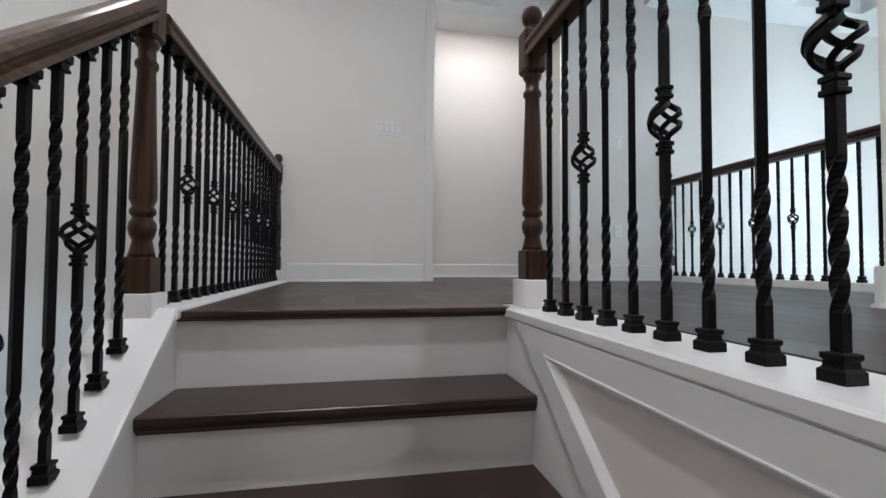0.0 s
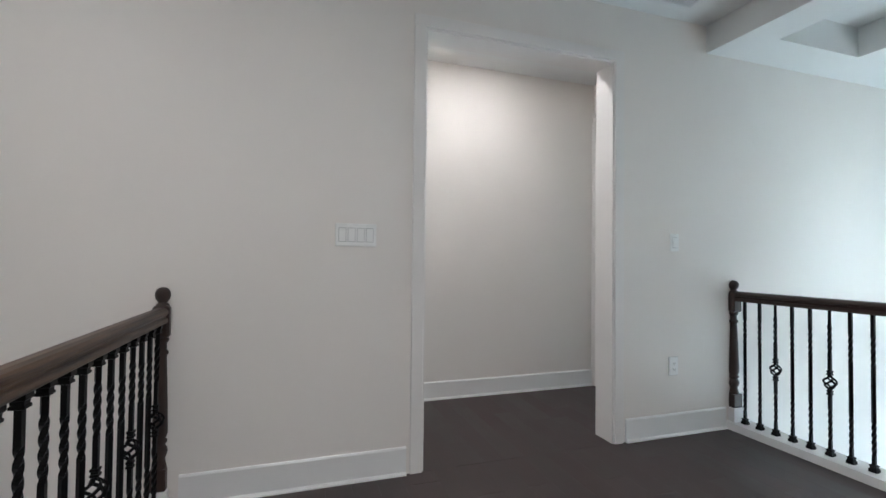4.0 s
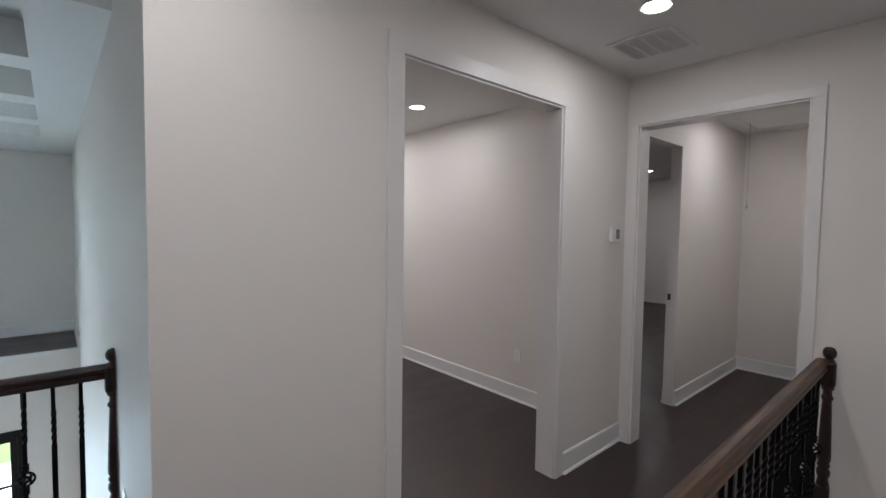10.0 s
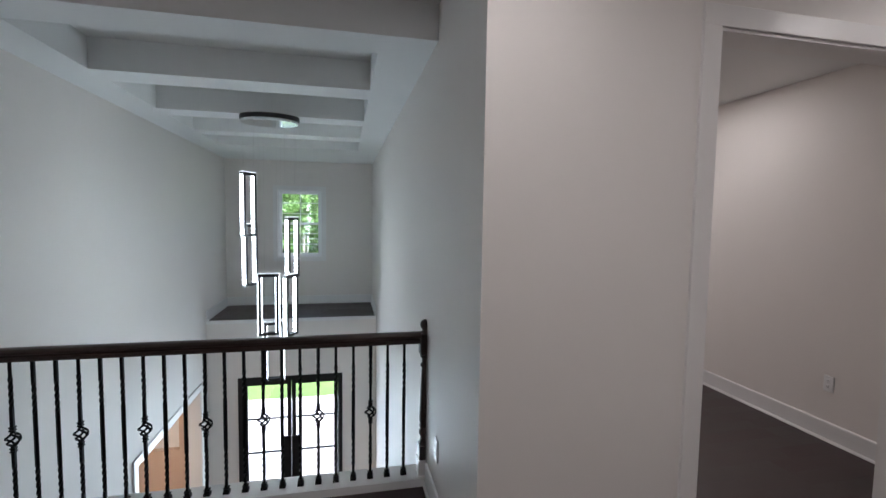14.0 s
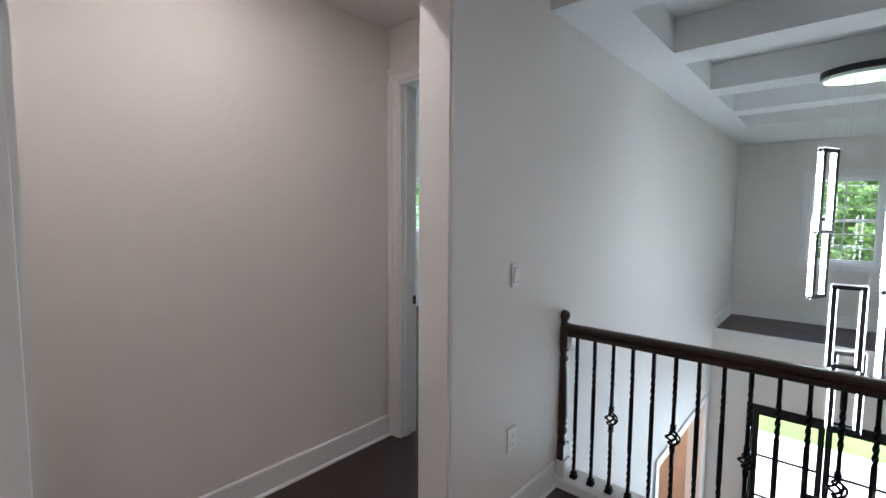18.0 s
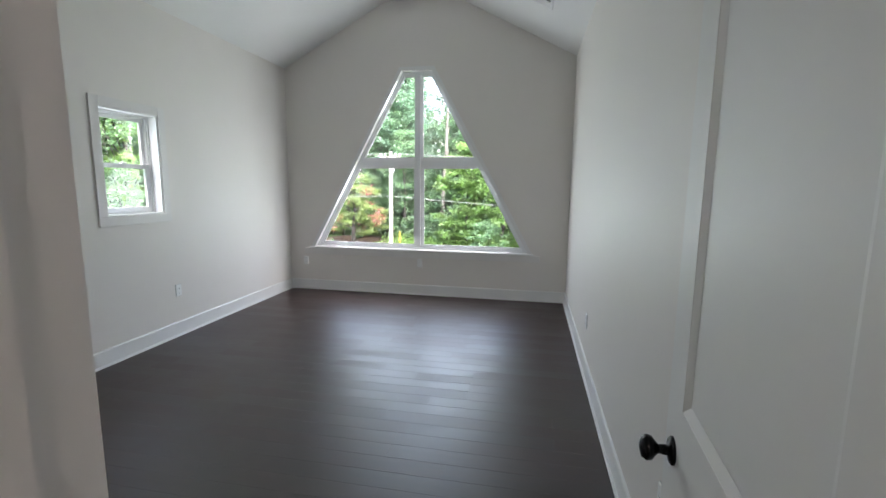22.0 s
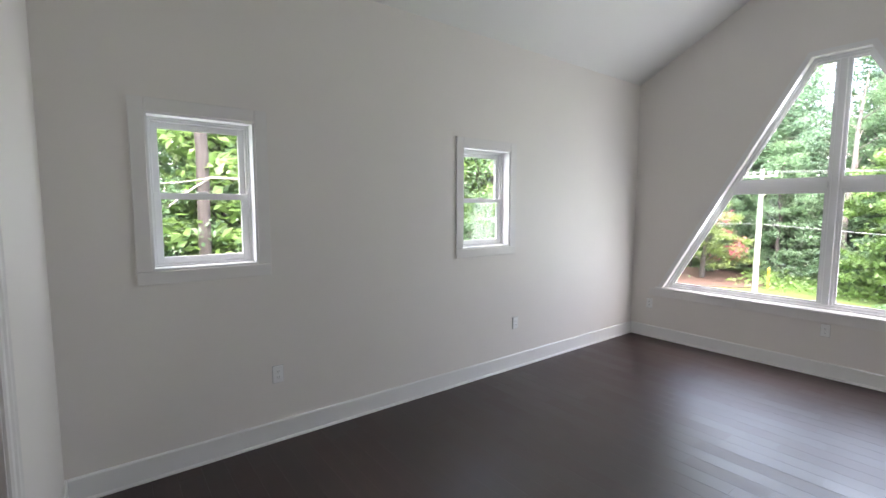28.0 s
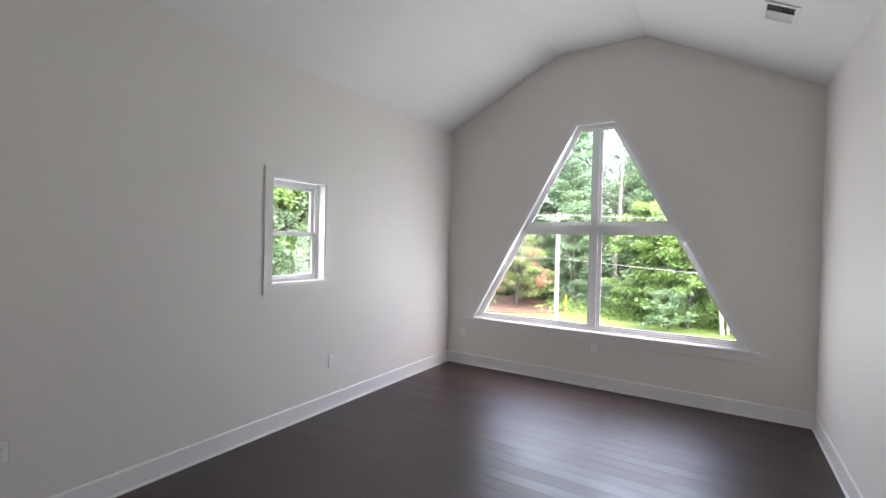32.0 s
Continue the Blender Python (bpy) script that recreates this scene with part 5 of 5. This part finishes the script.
LEAF = leaf_material("broad_leaves", (0.130, 0.235, 0.130), (0.215, 0.38, 0.195))
LEAFY = leaf_material("bright_leaves", (0.155, 0.270, 0.080), (0.25, 0.43, 0.125))
# distance haze is put into the far-leaf and needle colours
FARLEAF = leaf_material("haze_tinted_leaves", (0.20, 0.27, 0.17), (0.26, 0.34, 0.20))
NEEDLE = leaf_material("pine_needles", (0.15, 0.27, 0.18), (0.21, 0.37, 0.23))
PINK = leaf_material("pink_blossom", (0.74, 0.12, 0.26), (0.68, 0.10, 0.22), 0.2)
BARK = mat("bark", (0.056, 0.049, 0.046), 0.9, var=0.3, scale=6, bump=0.8, bscale=30)
GREYBARK = mat("grey_brown_bark", (0.17, 0.15, 0.135), 0.9, var=0.3, scale=6, bump=0.8, bscale=30)
PALEBARK = mat("dead_branch", (0.30, 0.28, 0.25), 0.9, var=0.2, scale=8, bump=0.6, bscale=30)
GRASS = mat("lawn", (0.085, 0.150, 0.030), 0.9, var=0.35, scale=0.5, bump=0.8, bscale=40)
MULCH = mat("mulch", (0.085, 0.048, 0.034), 0.95, var=0.4, scale=5, bump=0.9, bscale=30)
ROADM = mat("asphalt", (0.17, 0.165, 0.16), 0.9, var=0.15, scale=2, bump=0.5, bscale=60)
POLEM = mat("grey_pole_wood", (0.36, 0.33, 0.31), 0.85, var=0.12, scale=4, bump=0.4, bscale=40)
CABLE = mat("cable", (0.22, 0.23, 0.24), 0.6, var=0.05)

bm = bmesh.new()
bmesh.ops.create_grid(bm, x_segments=60, y_segments=60, size=600)
for v in bm.verts:
    far = max(0, Vector((v.co.x - 15, v.co.y - 5)).length - 70)
    v.co.z = GZ + far * 0.03 + (noise.noise(v.co * 0.02) * 0.04 * far if far else 0)
structure("ground", bm, GRASS, "green lawn round the house", "ground")


def patch(name, pts, z, material, label, cat):
    bm = bmesh.new()
    add_prism(bm, pts, "z", GZ - 0.1, z)
    return structure(name, bm, material, label, cat)


patch("driveway", [(7.7, -6), (13.2, -6), (13.2, 8), (7.7, 8)], GZ + 0.03, CONCRETE, "pale concrete drive in front of the entrance", "driveway")
patch("road", [(40.5, 24.0), (43.5, 24.5), (50, 60), (46.5, 60)], GZ + 0.02, ROADM, "grey road bending behind the tree", "road")
bm = bmesh.new()
disc = [(38.2 + 5.2 * math.cos(t) * (1 + 0.12 * math.sin(3 * t)), 18.6 + 4.6 * math.sin(t) * (1 + 0.1 * math.cos(2 * t))) for t in [2 * math.pi * k / 36 for k in range(36)]]
add_prism(bm, disc, "z", GZ - 0.1, GZ + 0.06)
structure("mulch_bed", bm, MULCH, "brown mulch bed under the flowering tree", "ground")


def limb(bm, p, q, r0, r1, seg=7):
    p, q = Vector(p), Vector(q)
    d = (q - p).normalized()
    a = d.orthogonal().normalized()
    b = d.cross(a)
    rows = []
    for f in (0, 0.33, 0.66, 1):
        c = p.lerp(q, f) + a * (0.06 * (q - p).length * math.sin(f * 3.1) * 0.6)
        r = r0 + (r1 - r0) * f
        rows.append([bm.verts.new(c + (a * math.cos(t) + b * math.sin(t)) * r) for t in [2 * math.pi * k / seg for k in range(seg)]])
    for u, v in zip(rows, rows[1:]):
        for k in range(seg):
            j = (k + 1) % seg
            bm.faces.new((u[k], u[j], v[j], v[k]))
    bm.faces.new(rows[0]), bm.faces.new(rows[-1])


def leaves(centres, spread, per, size, rng, flat=0.5):
    """Small folded leaves round clump centres, as one mesh."""
    c = np.repeat(np.array(centres), per, axis=0)
    n = len(c)
    off = rng.normal(size=(n, 3)) * np.array(spread)
    pos = c + off
    d = rng.normal(size=(n, 3))
    d[:, 2] *= flat
    d /= np.linalg.norm(d, axis=1)[:, None]
    up = rng.normal(size=(n, 3)) * 0.6 + np.array([0, 0, 1.0])
    side = np.cross(d, up)
    side /= np.linalg.norm(side, axis=1)[:, None]
    s = size * rng.uniform(0.6, 1.4, size=(n, 1))
    nrm = np.cross(side, d)
    v = np.empty((n, 4, 3))
    v[:, 0], v[:, 2] = pos - d * s * 0.5, pos + d * s * 0.5
    v[:, 1], v[:, 3] = pos + side * s * 0.32 + nrm * s * 0.1, pos - side * s * 0.32 + nrm * s * 0.1
    me = bpy.data.meshes.new("leaves")
    me.from_pydata(v.reshape(-1, 3).tolist(), [], np.arange(n * 4).reshape(n, 4).tolist())
    return me


def broad_tree(name, label, seed, h, width, material, clumps=150, per=70, size=0.17, trunk=0.17, bare=0.25, extra=None):
    rng = np.random.default_rng(seed)
    t = thing(name, label, "tree", "trees round the house")
    bm = bmesh.new()
    top = Vector((rng.normal() * 0.3, rng.normal() * 0.3, h * 0.85))
    limb(bm, (0, 0, -0.2), tuple(top * 0.5), trunk, trunk * 0.65, 9)
    limb(bm, tuple(top * 0.5), tuple(top), trunk * 0.65, 0.03, 7)
    cents = []
    for k in range(clumps):
        f = bare + (1 - bare) * rng.uniform() ** 0.85
        prof = math.sin(min(1.0, (1.02 - f) / (1 - bare) * 1.15 + 0.12) * math.pi * 0.62)
        a = rng.uniform(0, 2 * math.pi)
        r = width * prof * math.sqrt(rng.uniform(0.12, 1)) * (0.82 + 0.3 * math.sin(3 * a + seed) * 0.6)
        cents.append((r * math.cos(a), r * math.sin(a), f * h))
    for c in cents[::6]:
        base = top * min(0.9, max(0.18, c[2] / h - 0.15))
        limb(bm, tuple(base), c, trunk * 0.22, 0.012, 5)
    part("trunk", bm, BARK, t)
    me = leaves(cents, (0.055 * h ** 0.5 * 1.6, 0.055 * h ** 0.5 * 1.6, 0.035 * h ** 0.5 * 1.3), per, size, rng)
    me.materials.append(material)
    cr = new("crown", me)
    cr.parent = t
    if extra:
        outer = [c for c in cents if math.hypot(c[0], c[1]) > width * 0.35][:: 4]
        me = leaves(outer, (0.24, 0.24, 0.15), 42, 0.17, rng)
        me.materials.append(extra)
        fl = new("blossom", me)
        fl.parent = t
        tagged(fl, "clusters of pink blossom")
    return t


def pine_tree(name, label, seed, h):
    rng = np.random.default_rng(seed)
    t = thing(name, label, "tree", "trees round the house")
    bm = bmesh.new()
    limb(bm, (0, 0, -0.2), (0.1, 0.1, h * 0.55), 0.24, 0.15, 9)
    limb(bm, (0.1, 0.1, h * 0.55), (0.1, 0, h), 0.15, 0.02, 7)
    cents = []
    for k in range(64):
        f = 0.30 + 0.68 * (k / 64)
        a = k * 2.4 + rng.normal() * 0.3
        r = (1.05 - f) * h * 0.24 + 0.5
        tip = (r * math.cos(a), r * math.sin(a), f * h + 0.12 * r)
        limb(bm, (0.08, 0.05, f * h - 0.25), tip, 0.045, 0.01, 5)
        for g in (0.45, 0.65, 0.82, 1.0):
            cents.append((tip[0] * g, tip[1] * g, f * h - 0.25 + (tip[2] - f * h + 0.25) * g))
    part("trunk", bm, BARK, t)
    me = leaves(cents, (0.36, 0.36, 0.16), 46, 0.22, rng, 0.4)
    me.materials.append(NEEDLE)
    cr = new("crown", me)
    cr.parent = t
    return t


A1 = broad_tree("broadleaf_tree", "tall green broadleaf tree in the woods", 1, 13, 3.6, LEAF)
A2 = broad_tree("broadleaf_tree", "tall green broadleaf tree in the woods", 2, 15, 3.2, LEAF, 160)
A3 = broad_tree("maple_tree", "bright green leafy tree at the lawn's edge", 3, 8.6, 3.1, LEAFY, 170, 62, 0.25, 0.13, 0.10)
P1 = pine_tree("pine_tree", "tall pine with bare lower trunk", 4, 19)
LIGHTLEAF = leaf_material("light_green_leaves", (0.17, 0.25, 0.085), (0.26, 0.38, 0.12))
PK = broad_tree("flowering_tree", "spreading small tree with pink blossom", 5, 5.6, 3.9, LIGHTLEAF, 170, 80, 0.16, 0.20, 0.14, PINK)
PK.matrix_world = pose(37.6, 18.6, GZ)
B1 = broad_tree("bush", "green leafy bush at the edge of the woods", 6, 2.2, 1.5, LEAF, 60, 80, 0.11, 0.04, 0.05)
A4 = broad_tree("woodland_tree", "young green tree close to the house", 8, 8.6, 2.9, LEAF, 210, 95, 0.10, 0.10, 0.08)
A4.matrix_world = pose(8.2, 15.6, GZ)
A1.matrix_world, A2.matrix_world = pose(46, 7, GZ), pose(49, 20.5, GZ)
A3.matrix_world, P1.matrix_world = pose(35.3, 6.2, GZ), pose(48, 21, GZ)
B1.matrix_world = pose(38.5, 11.6, GZ)
rng = np.random.default_rng(11)


def sprinkle(src, spots, smin=0.85, smax=1.2):
    for x, y in spots:
        s = rng.uniform(smin, smax)
        copy_thing(src, pose(x, y, GZ, rng.normal() * 1.5, rng.normal() * 1.5, rng.uniform(0, 360)) @ Matrix.Scale(s, 4))


sprinkle(A3, [(36.2, 3.2), (37.5, 9.0), (34.6, 0.0), (38.5, -3.5), (36.5, 27), (33, -8)], 0.9, 1.15)
sprinkle(A1, [(43, 4), (45, 18.5), (44, -2), (43, -9), (46, 27), (50, 33), (47, -16), (40, -14), (52, 2), (42, 33), (55, 20), (38, 38)])
sprinkle(A2, [(53, 26), (50, -6), (46, 38), (48, -22), (42, -22), (53, 4)], 0.9, 1.15)
sprinkle(P1, [(45, 16.8), (43.5, 24), (47, 18.5), (56, 6), (55, 30), (44, -6)], 0.9, 1.15)
sprinkle(B1, [(40, 8.5), (41, 13), (39.5, 14), (42, 5), (36, 1.2), (41, 16.5), (38, -1), (42, 10), (33.6, 7.2), (34.2, 3.0), (40.5, 11.0)], 0.8, 1.4)
sprinkle(B1, [(43.5, -8 + 2.6 * k) for k in range(17)] + [(47, -9 + 3.1 * k) for k in range(15)], 1.8, 2.8)
sprinkle(A1, [(58, -10 + 4.2 * k) for k in range(13)] + [(41.5, 19.5), (42.5, 7.2), (46.5, 11), (41.8, 15.2), (44, 12.5)], 0.55, 0.78)
sprinkle(P1, [(49, 5), (51, 19)], 0.9, 1.1)
sprinkle(A1, [(45, 9.4), (44, 7.4), (50, 10.2)], 1.1, 1.25)
sprinkle(A1, [(44.5, 17.2), (47, 20), (43.5, 22)], 0.8, 1.0)
sprinkle(P1, [(52, 12.2), (47.5, 16.4)], 0.85, 0.95)
sprinkle(A2, [(51.5, 8.4), (48.5, 10.9), (50.5, 17.5), (47.5, 22.5)], 0.9, 1.0)
sprinkle(A2, [(62 + (k % 3), -14 + 3.0 * k) for k in range(18) if k not in (10, 11)] + [(57, 24.5), (58, 25.5), (56, 8.5), (57.5, 12)], 1.45, 1.65)
# woods beside the house
sprinkle(A3, [(6.4, 16.6), (2.0, 17.0), (12.2, 16.8), (9.0, 17.6)], 0.8, 1.0)
sprinkle(A1, [(1.0, 20), (7.5, 19), (12.5, 22), (18, 20), (24, 23), (-4, 22), (5, 26), (10, 29), (16, 28), (-1, 29), (22, 30), (14.5, 17.0)], 0.8, 1.1)
sprinkle(A4, [(3.2, 15.5), (9.5, 15.2), (6.2, 17.2), (13.5, 15.6), (18.5, 16.2), (0, 16.5), (11.4, 18.5), (16.2, 15.4), (8.0, 14.2), (1.6, 13.6)], 0.8, 1.05)
sprinkle(B1, [(-4 + 2.3 * k, 21 + (k % 3)) for k in range(13)], 1.8, 2.6)
sprinkle(B1, [(4.2, 13.5), (6.2, 14.0), (10.8, 13.8), (12.6, 14.2), (2.4, 14.4), (15.2, 14.0)], 1.0, 1.6)
sprinkle(P1, [(2.2, 18.0), (15.5, 19), (9.0, 21.5)], 0.85, 1.0)
tk = thing("pine_tree", "grey brown pine trunk with a pale broken limb", "tree")
bm = bmesh.new()
limb(bm, (4.75, 14.6, GZ - 0.2), (4.85, 14.6, 6), 0.125, 0.115, 12)
limb(bm, (4.85, 14.6, 6), (4.9, 14.7, 14), 0.115, 0.05, 10)
part("trunk", bm, BARK, tk)
bm = bmesh.new()
limb(bm, (4.3, 13.9, 1.6), (5.0, 13.8, 2.15), 0.014, 0.02, 7)
limb(bm, (5.0, 13.8, 2.15), (6.2, 13.7, 2.05), 0.022, 0.014, 7)
limb(bm, (5.0, 13.8, 2.15), (4.1, 13.6, 2.0), 0.014, 0.007, 6)
limb(bm, (5.7, 13.6, 0.2), (6.4, 13.6, 1.1), 0.03, 0.02, 6)
part("broken_limb", bm, PALEBARK, tk, "pale dead limb")
t2 = thing("young_tree", "dark slim trunk in the woods", "tree")
bm = bmesh.new()
limb(bm, (3.9, 16.5, GZ - 0.2), (3.95, 16.5, 7), 0.14, 0.09, 9)
part("trunk", bm, BARK, t2)
t4 = thing("bare_tree", "tall bare grey trunk among the woods", "tree")
bm = bmesh.new()
limb(bm, (42.5, 11.9, GZ - 0.2), (42.6, 11.7, 4.5), 0.22, 0.15, 9)
limb(bm, (42.6, 11.7, 4.5), (42.9, 11.4, 10.5), 0.15, 0.03, 8)
for k in range(9):
    a, z = 2.1 * k, 4.2 + 0.62 * k
    limb(bm, (42.7, 11.6, z), (42.7 + 1.3 * math.cos(a), 11.6 + 1.5 * math.sin(a), z + 0.9), 0.045, 0.01, 5)
part("trunk", bm, GREYBARK, t4)
t3 = thing("dead_tree", "pale bare trunk at the lawn's edge", "tree")
bm = bmesh.new()
limb(bm, (34.0, 4.3, GZ - 0.2), (34.1, 4.4, 1.6), 0.13, 0.09, 9)
limb(bm, (34.3, 4.0, GZ - 0.2), (34.3, 4.2, 0.4), 0.08, 0.05, 8)
part("trunk", bm, PALEBARK, t3)

# utility pole and wires
up = thing("utility_pole", "pale wooden utility pole with a crossarm and insulators", "utility pole")
PX, PY_ = 32.4, 13.65
bm = bmesh.new()
add_lathe(bm, [(0.15, GZ - 0.1), (0.13, 0), (0.10, 3.75)], (PX, PY_, 0), 14)
part("pole", bm, POLEM, up)
part("crossarm", box_mesh(((PX - 0.16, PY_ - 0.75, 3.30), (PX - 0.06, PY_ + 0.75, 3.40)), bevel=0.01), POLEM, up)
for dy in (-0.68, -0.35, 0.35, 0.68):
    bm = bmesh.new()
    add_lathe(bm, [(0.03, 3.40), (0.06, 3.45), (0.03, 3.49), (0.06, 3.53), (0.03, 3.60)], (PX - 0.11, PY_ + dy, 0), 10)
    part("insulator", bm, PLATE, up)
bm = bmesh.new()
add_lathe(bm, [(0.14, 2.35), (0.16, 2.45), (0.16, 2.95), (0.10, 3.02)], (PX - 0.25, PY_ - 0.15, 0), 14)
part("transformer", bm, VENT, up, "grey transformer can")


def wire(name, p, q, sag, r, label):
    w = thing(name, label, "cable", "overhead cables")
    bm = bmesh.new()
    rows = []
    n = 16
    for i in range(n + 1):
        f = i / n
        c = Vector(p).lerp(Vector(q), f) - Vector((0, 0, sag * 4 * f * (1 - f)))
        rows.append([bm.verts.new(c + Vector((r * math.cos(t), 0, r * math.sin(t)))) for t in (0, 1.57, 3.14, 4.71)])
    for u, v in zip(rows, rows[1:]):
        for k in range(4):
            j = (k + 1) % 4
            bm.faces.new((u[k], u[j], v[j], v[k]))
    bm.faces.new(rows[0]), bm.faces.new(rows[-1])
    part("cable", bm, CABLE, w)


for dy in (-0.68, 0.0, 0.68):
    wire("power_cable", (PX - 0.11, PY_ + dy, 3.6), (PX + 5, PY_ + dy * 0.2 + 45, 4.0), 0.6, 0.008, "thin overhead power cable")
    wire("power_cable", (PX - 0.11, PY_ + dy, 3.6), (PX + 1, PY_ - 45 + dy * 0.2, 3.6), 0.6, 0.008, "thin overhead power cable")
wire("telephone_cable", (PX - 0.2, PY_, 0.75), (PX + 4, PY_ + 40, 0.6), 0.3, 0.015, "pale telephone cable on the pole")
wire("telephone_cable", (PX - 0.2, PY_, 0.75), (PX + 0.5, PY_ - 40, -0.4), 0.5, 0.015, "pale telephone cable on the pole")
wire("drop_cable", (PX + 0.1, PY_ - 2.1, 0.62), (PX + 0.2, PY_ - 1.5, -2.1), 0.25, 0.014, "loose pale cable hanging from the line")
mk = thing("marker_post", "yellow plastic cable marker post", "post")
bm = bmesh.new()
add_lathe(bm, [(0.05, GZ - 0.1), (0.05, GZ + 1.25), (0.02, GZ + 1.3)], (36.4, 14.2, 0), 10)
part("post", bm, mat("yellow_plastic", (0.65, 0.42, 0.04), 0.5), mk)

# meadow tufts along the woods, too many to count
rng = np.random.default_rng(21)
cc = [(rng.uniform(35.5, 41), rng.uniform(-6, 16), GZ + 0.25) for _ in range(380)]
me = leaves(cc, (0.4, 0.4, 0.25), 22, 0.22, rng)
me.materials.append(LEAFY)
tagged(new("undergrowth", me), "low green undergrowth along the woods", "undergrowth", kind="stuff")
cc = [(rng.uniform(-6, 24), rng.uniform(13.5, 22), GZ + rng.uniform(0.2, 2.2)) for _ in range(420)]
me = leaves(cc, (0.5, 0.5, 0.4), 26, 0.20, rng)
me.materials.append(LEAF)
tagged(new("undergrowth", me), "low green undergrowth beside the house", "undergrowth", kind="stuff")

# far woods behind the lawn and beside the house, too many to count
rng = np.random.default_rng(33)
cc = []
while len(cc) < 2300:
    y, f = rng.uniform(-34, 64), rng.uniform()
    top = 11.0 if 14.5 < y < 19.8 else 19.5 + 2.2 * math.sin(y * 0.9) + 1.4 * math.sin(y * 2.3)
    cc.append((rng.uniform(66, 74), y, GZ + 0.5 + (top - GZ) * f))
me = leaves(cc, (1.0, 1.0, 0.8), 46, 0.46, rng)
# paler leaf colour carries the haze
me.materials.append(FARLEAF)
tagged(new("far_woods", me), "woods far behind the lawn, pale green with haze in the colour", "woods", kind="stuff")
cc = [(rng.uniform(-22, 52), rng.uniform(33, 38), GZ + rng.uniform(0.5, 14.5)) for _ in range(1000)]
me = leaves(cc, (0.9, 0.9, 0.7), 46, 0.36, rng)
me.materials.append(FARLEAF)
tagged(new("far_woods", me), "woods beside the house, pale green with haze in the colour", "woods", kind="stuff")

# ================= floor planks =================
PLANKS = {}
prng = random.Random(5)


def plank_mesh(w, l):
    key = (round(w, 3), round(l, 2))
    if key not in PLANKS:
        bm = bmesh.new()
        x, y, c, t = w / 2 - 0.0003, key[1] / 2 - 0.00015, 0.0010, 0.014
        lo = [bm.verts.new((a * x, b * y, -t)) for a, b in ((-1, -1), (1, -1), (1, 1), (-1, 1))]
        mi = [bm.verts.new((a * x, b * y, -0.0002)) for a, b in ((-1, -1), (1, -1), (1, 1), (-1, 1))]
        hi = [bm.verts.new((a * (x - c), b * (y - c), 0)) for a, b in ((-1, -1), (1, -1), (1, 1), (-1, 1))]
        bm.faces.new(hi)
        for u, v in ((lo, mi), (mi, hi)):
            for k in range(4):
                j = (k + 1) % 4
                bm.faces.new((u[k], u[j], v[j], v[k]))
        PLANKS[key] = to_mesh("plank", bm, FLOOR)
    return PLANKS[key], key[1]


def planks(floor_name, rects, w=0.128, level=0.0):
    floor = bpy.data.objects[floor_name]
    for x0, x1, y0, y1 in rects:
        cols = max(1, round((x1 - x0) / w))
        cw = (x1 - x0) / cols
        for c in range(cols):
            y = y0
            l = prng.choice((0.3, 0.5, 0.7, 0.9))
            while y1 - y > 0.011:
                l = min(l, y1 - y)
                if y1 - y - l < 0.12:
                    l = y1 - y
                me, ll = plank_mesh(cw, l)
                p = new("plank", me)
                p.parent = floor
                p.location = (x0 + cw * (c + 0.5), y + l / 2, level + prng.uniform(-0.00006, 0.0))
                y += l
                l = prng.choice((0.35, 0.45, 0.55, 0.65, 0.75, 0.9))


planks("floor_landing", [(SX0 + 0.01, 0.93, YS + 0.09, Y_A0), (0.93, 1.11, 1.48, Y_A0), (1.11, X_C0, Y_D1, Y_A0), (X_C0, 3.19, Y_B1, Y_A0)])
planks("floor_hall", [(0.1, 1.05, Y_A1, 4.69), (1.05, 2.278, Y_A0, 4.69), (2.278, X_H, Y_A1, 4.69), (X_H, X_K, 3.868, 4.585)])
planks("floor_bedroom", [(X_K, X_W, Y_A1, Y_W), (2.2, X_K, 5.405, 6.185)])
planks("floor_side_room", [(X_C0, X_C1, -1.06, 0.155), (X_C1, 6.2, Y_D1, Y_B0)], 0.14)
planks("floor_back", [(1.12, 2.09, Y_D0, Y_D1), (0.95, 2.18, -4.72, Y_D0), (2.18, 6.2, -8.75, Y_D0)], 0.16)
planks("floor_ledge", [(X_LEDGE + 0.02, X_F, Y_B1, Y_A0)], 0.14, Z_SHELF)
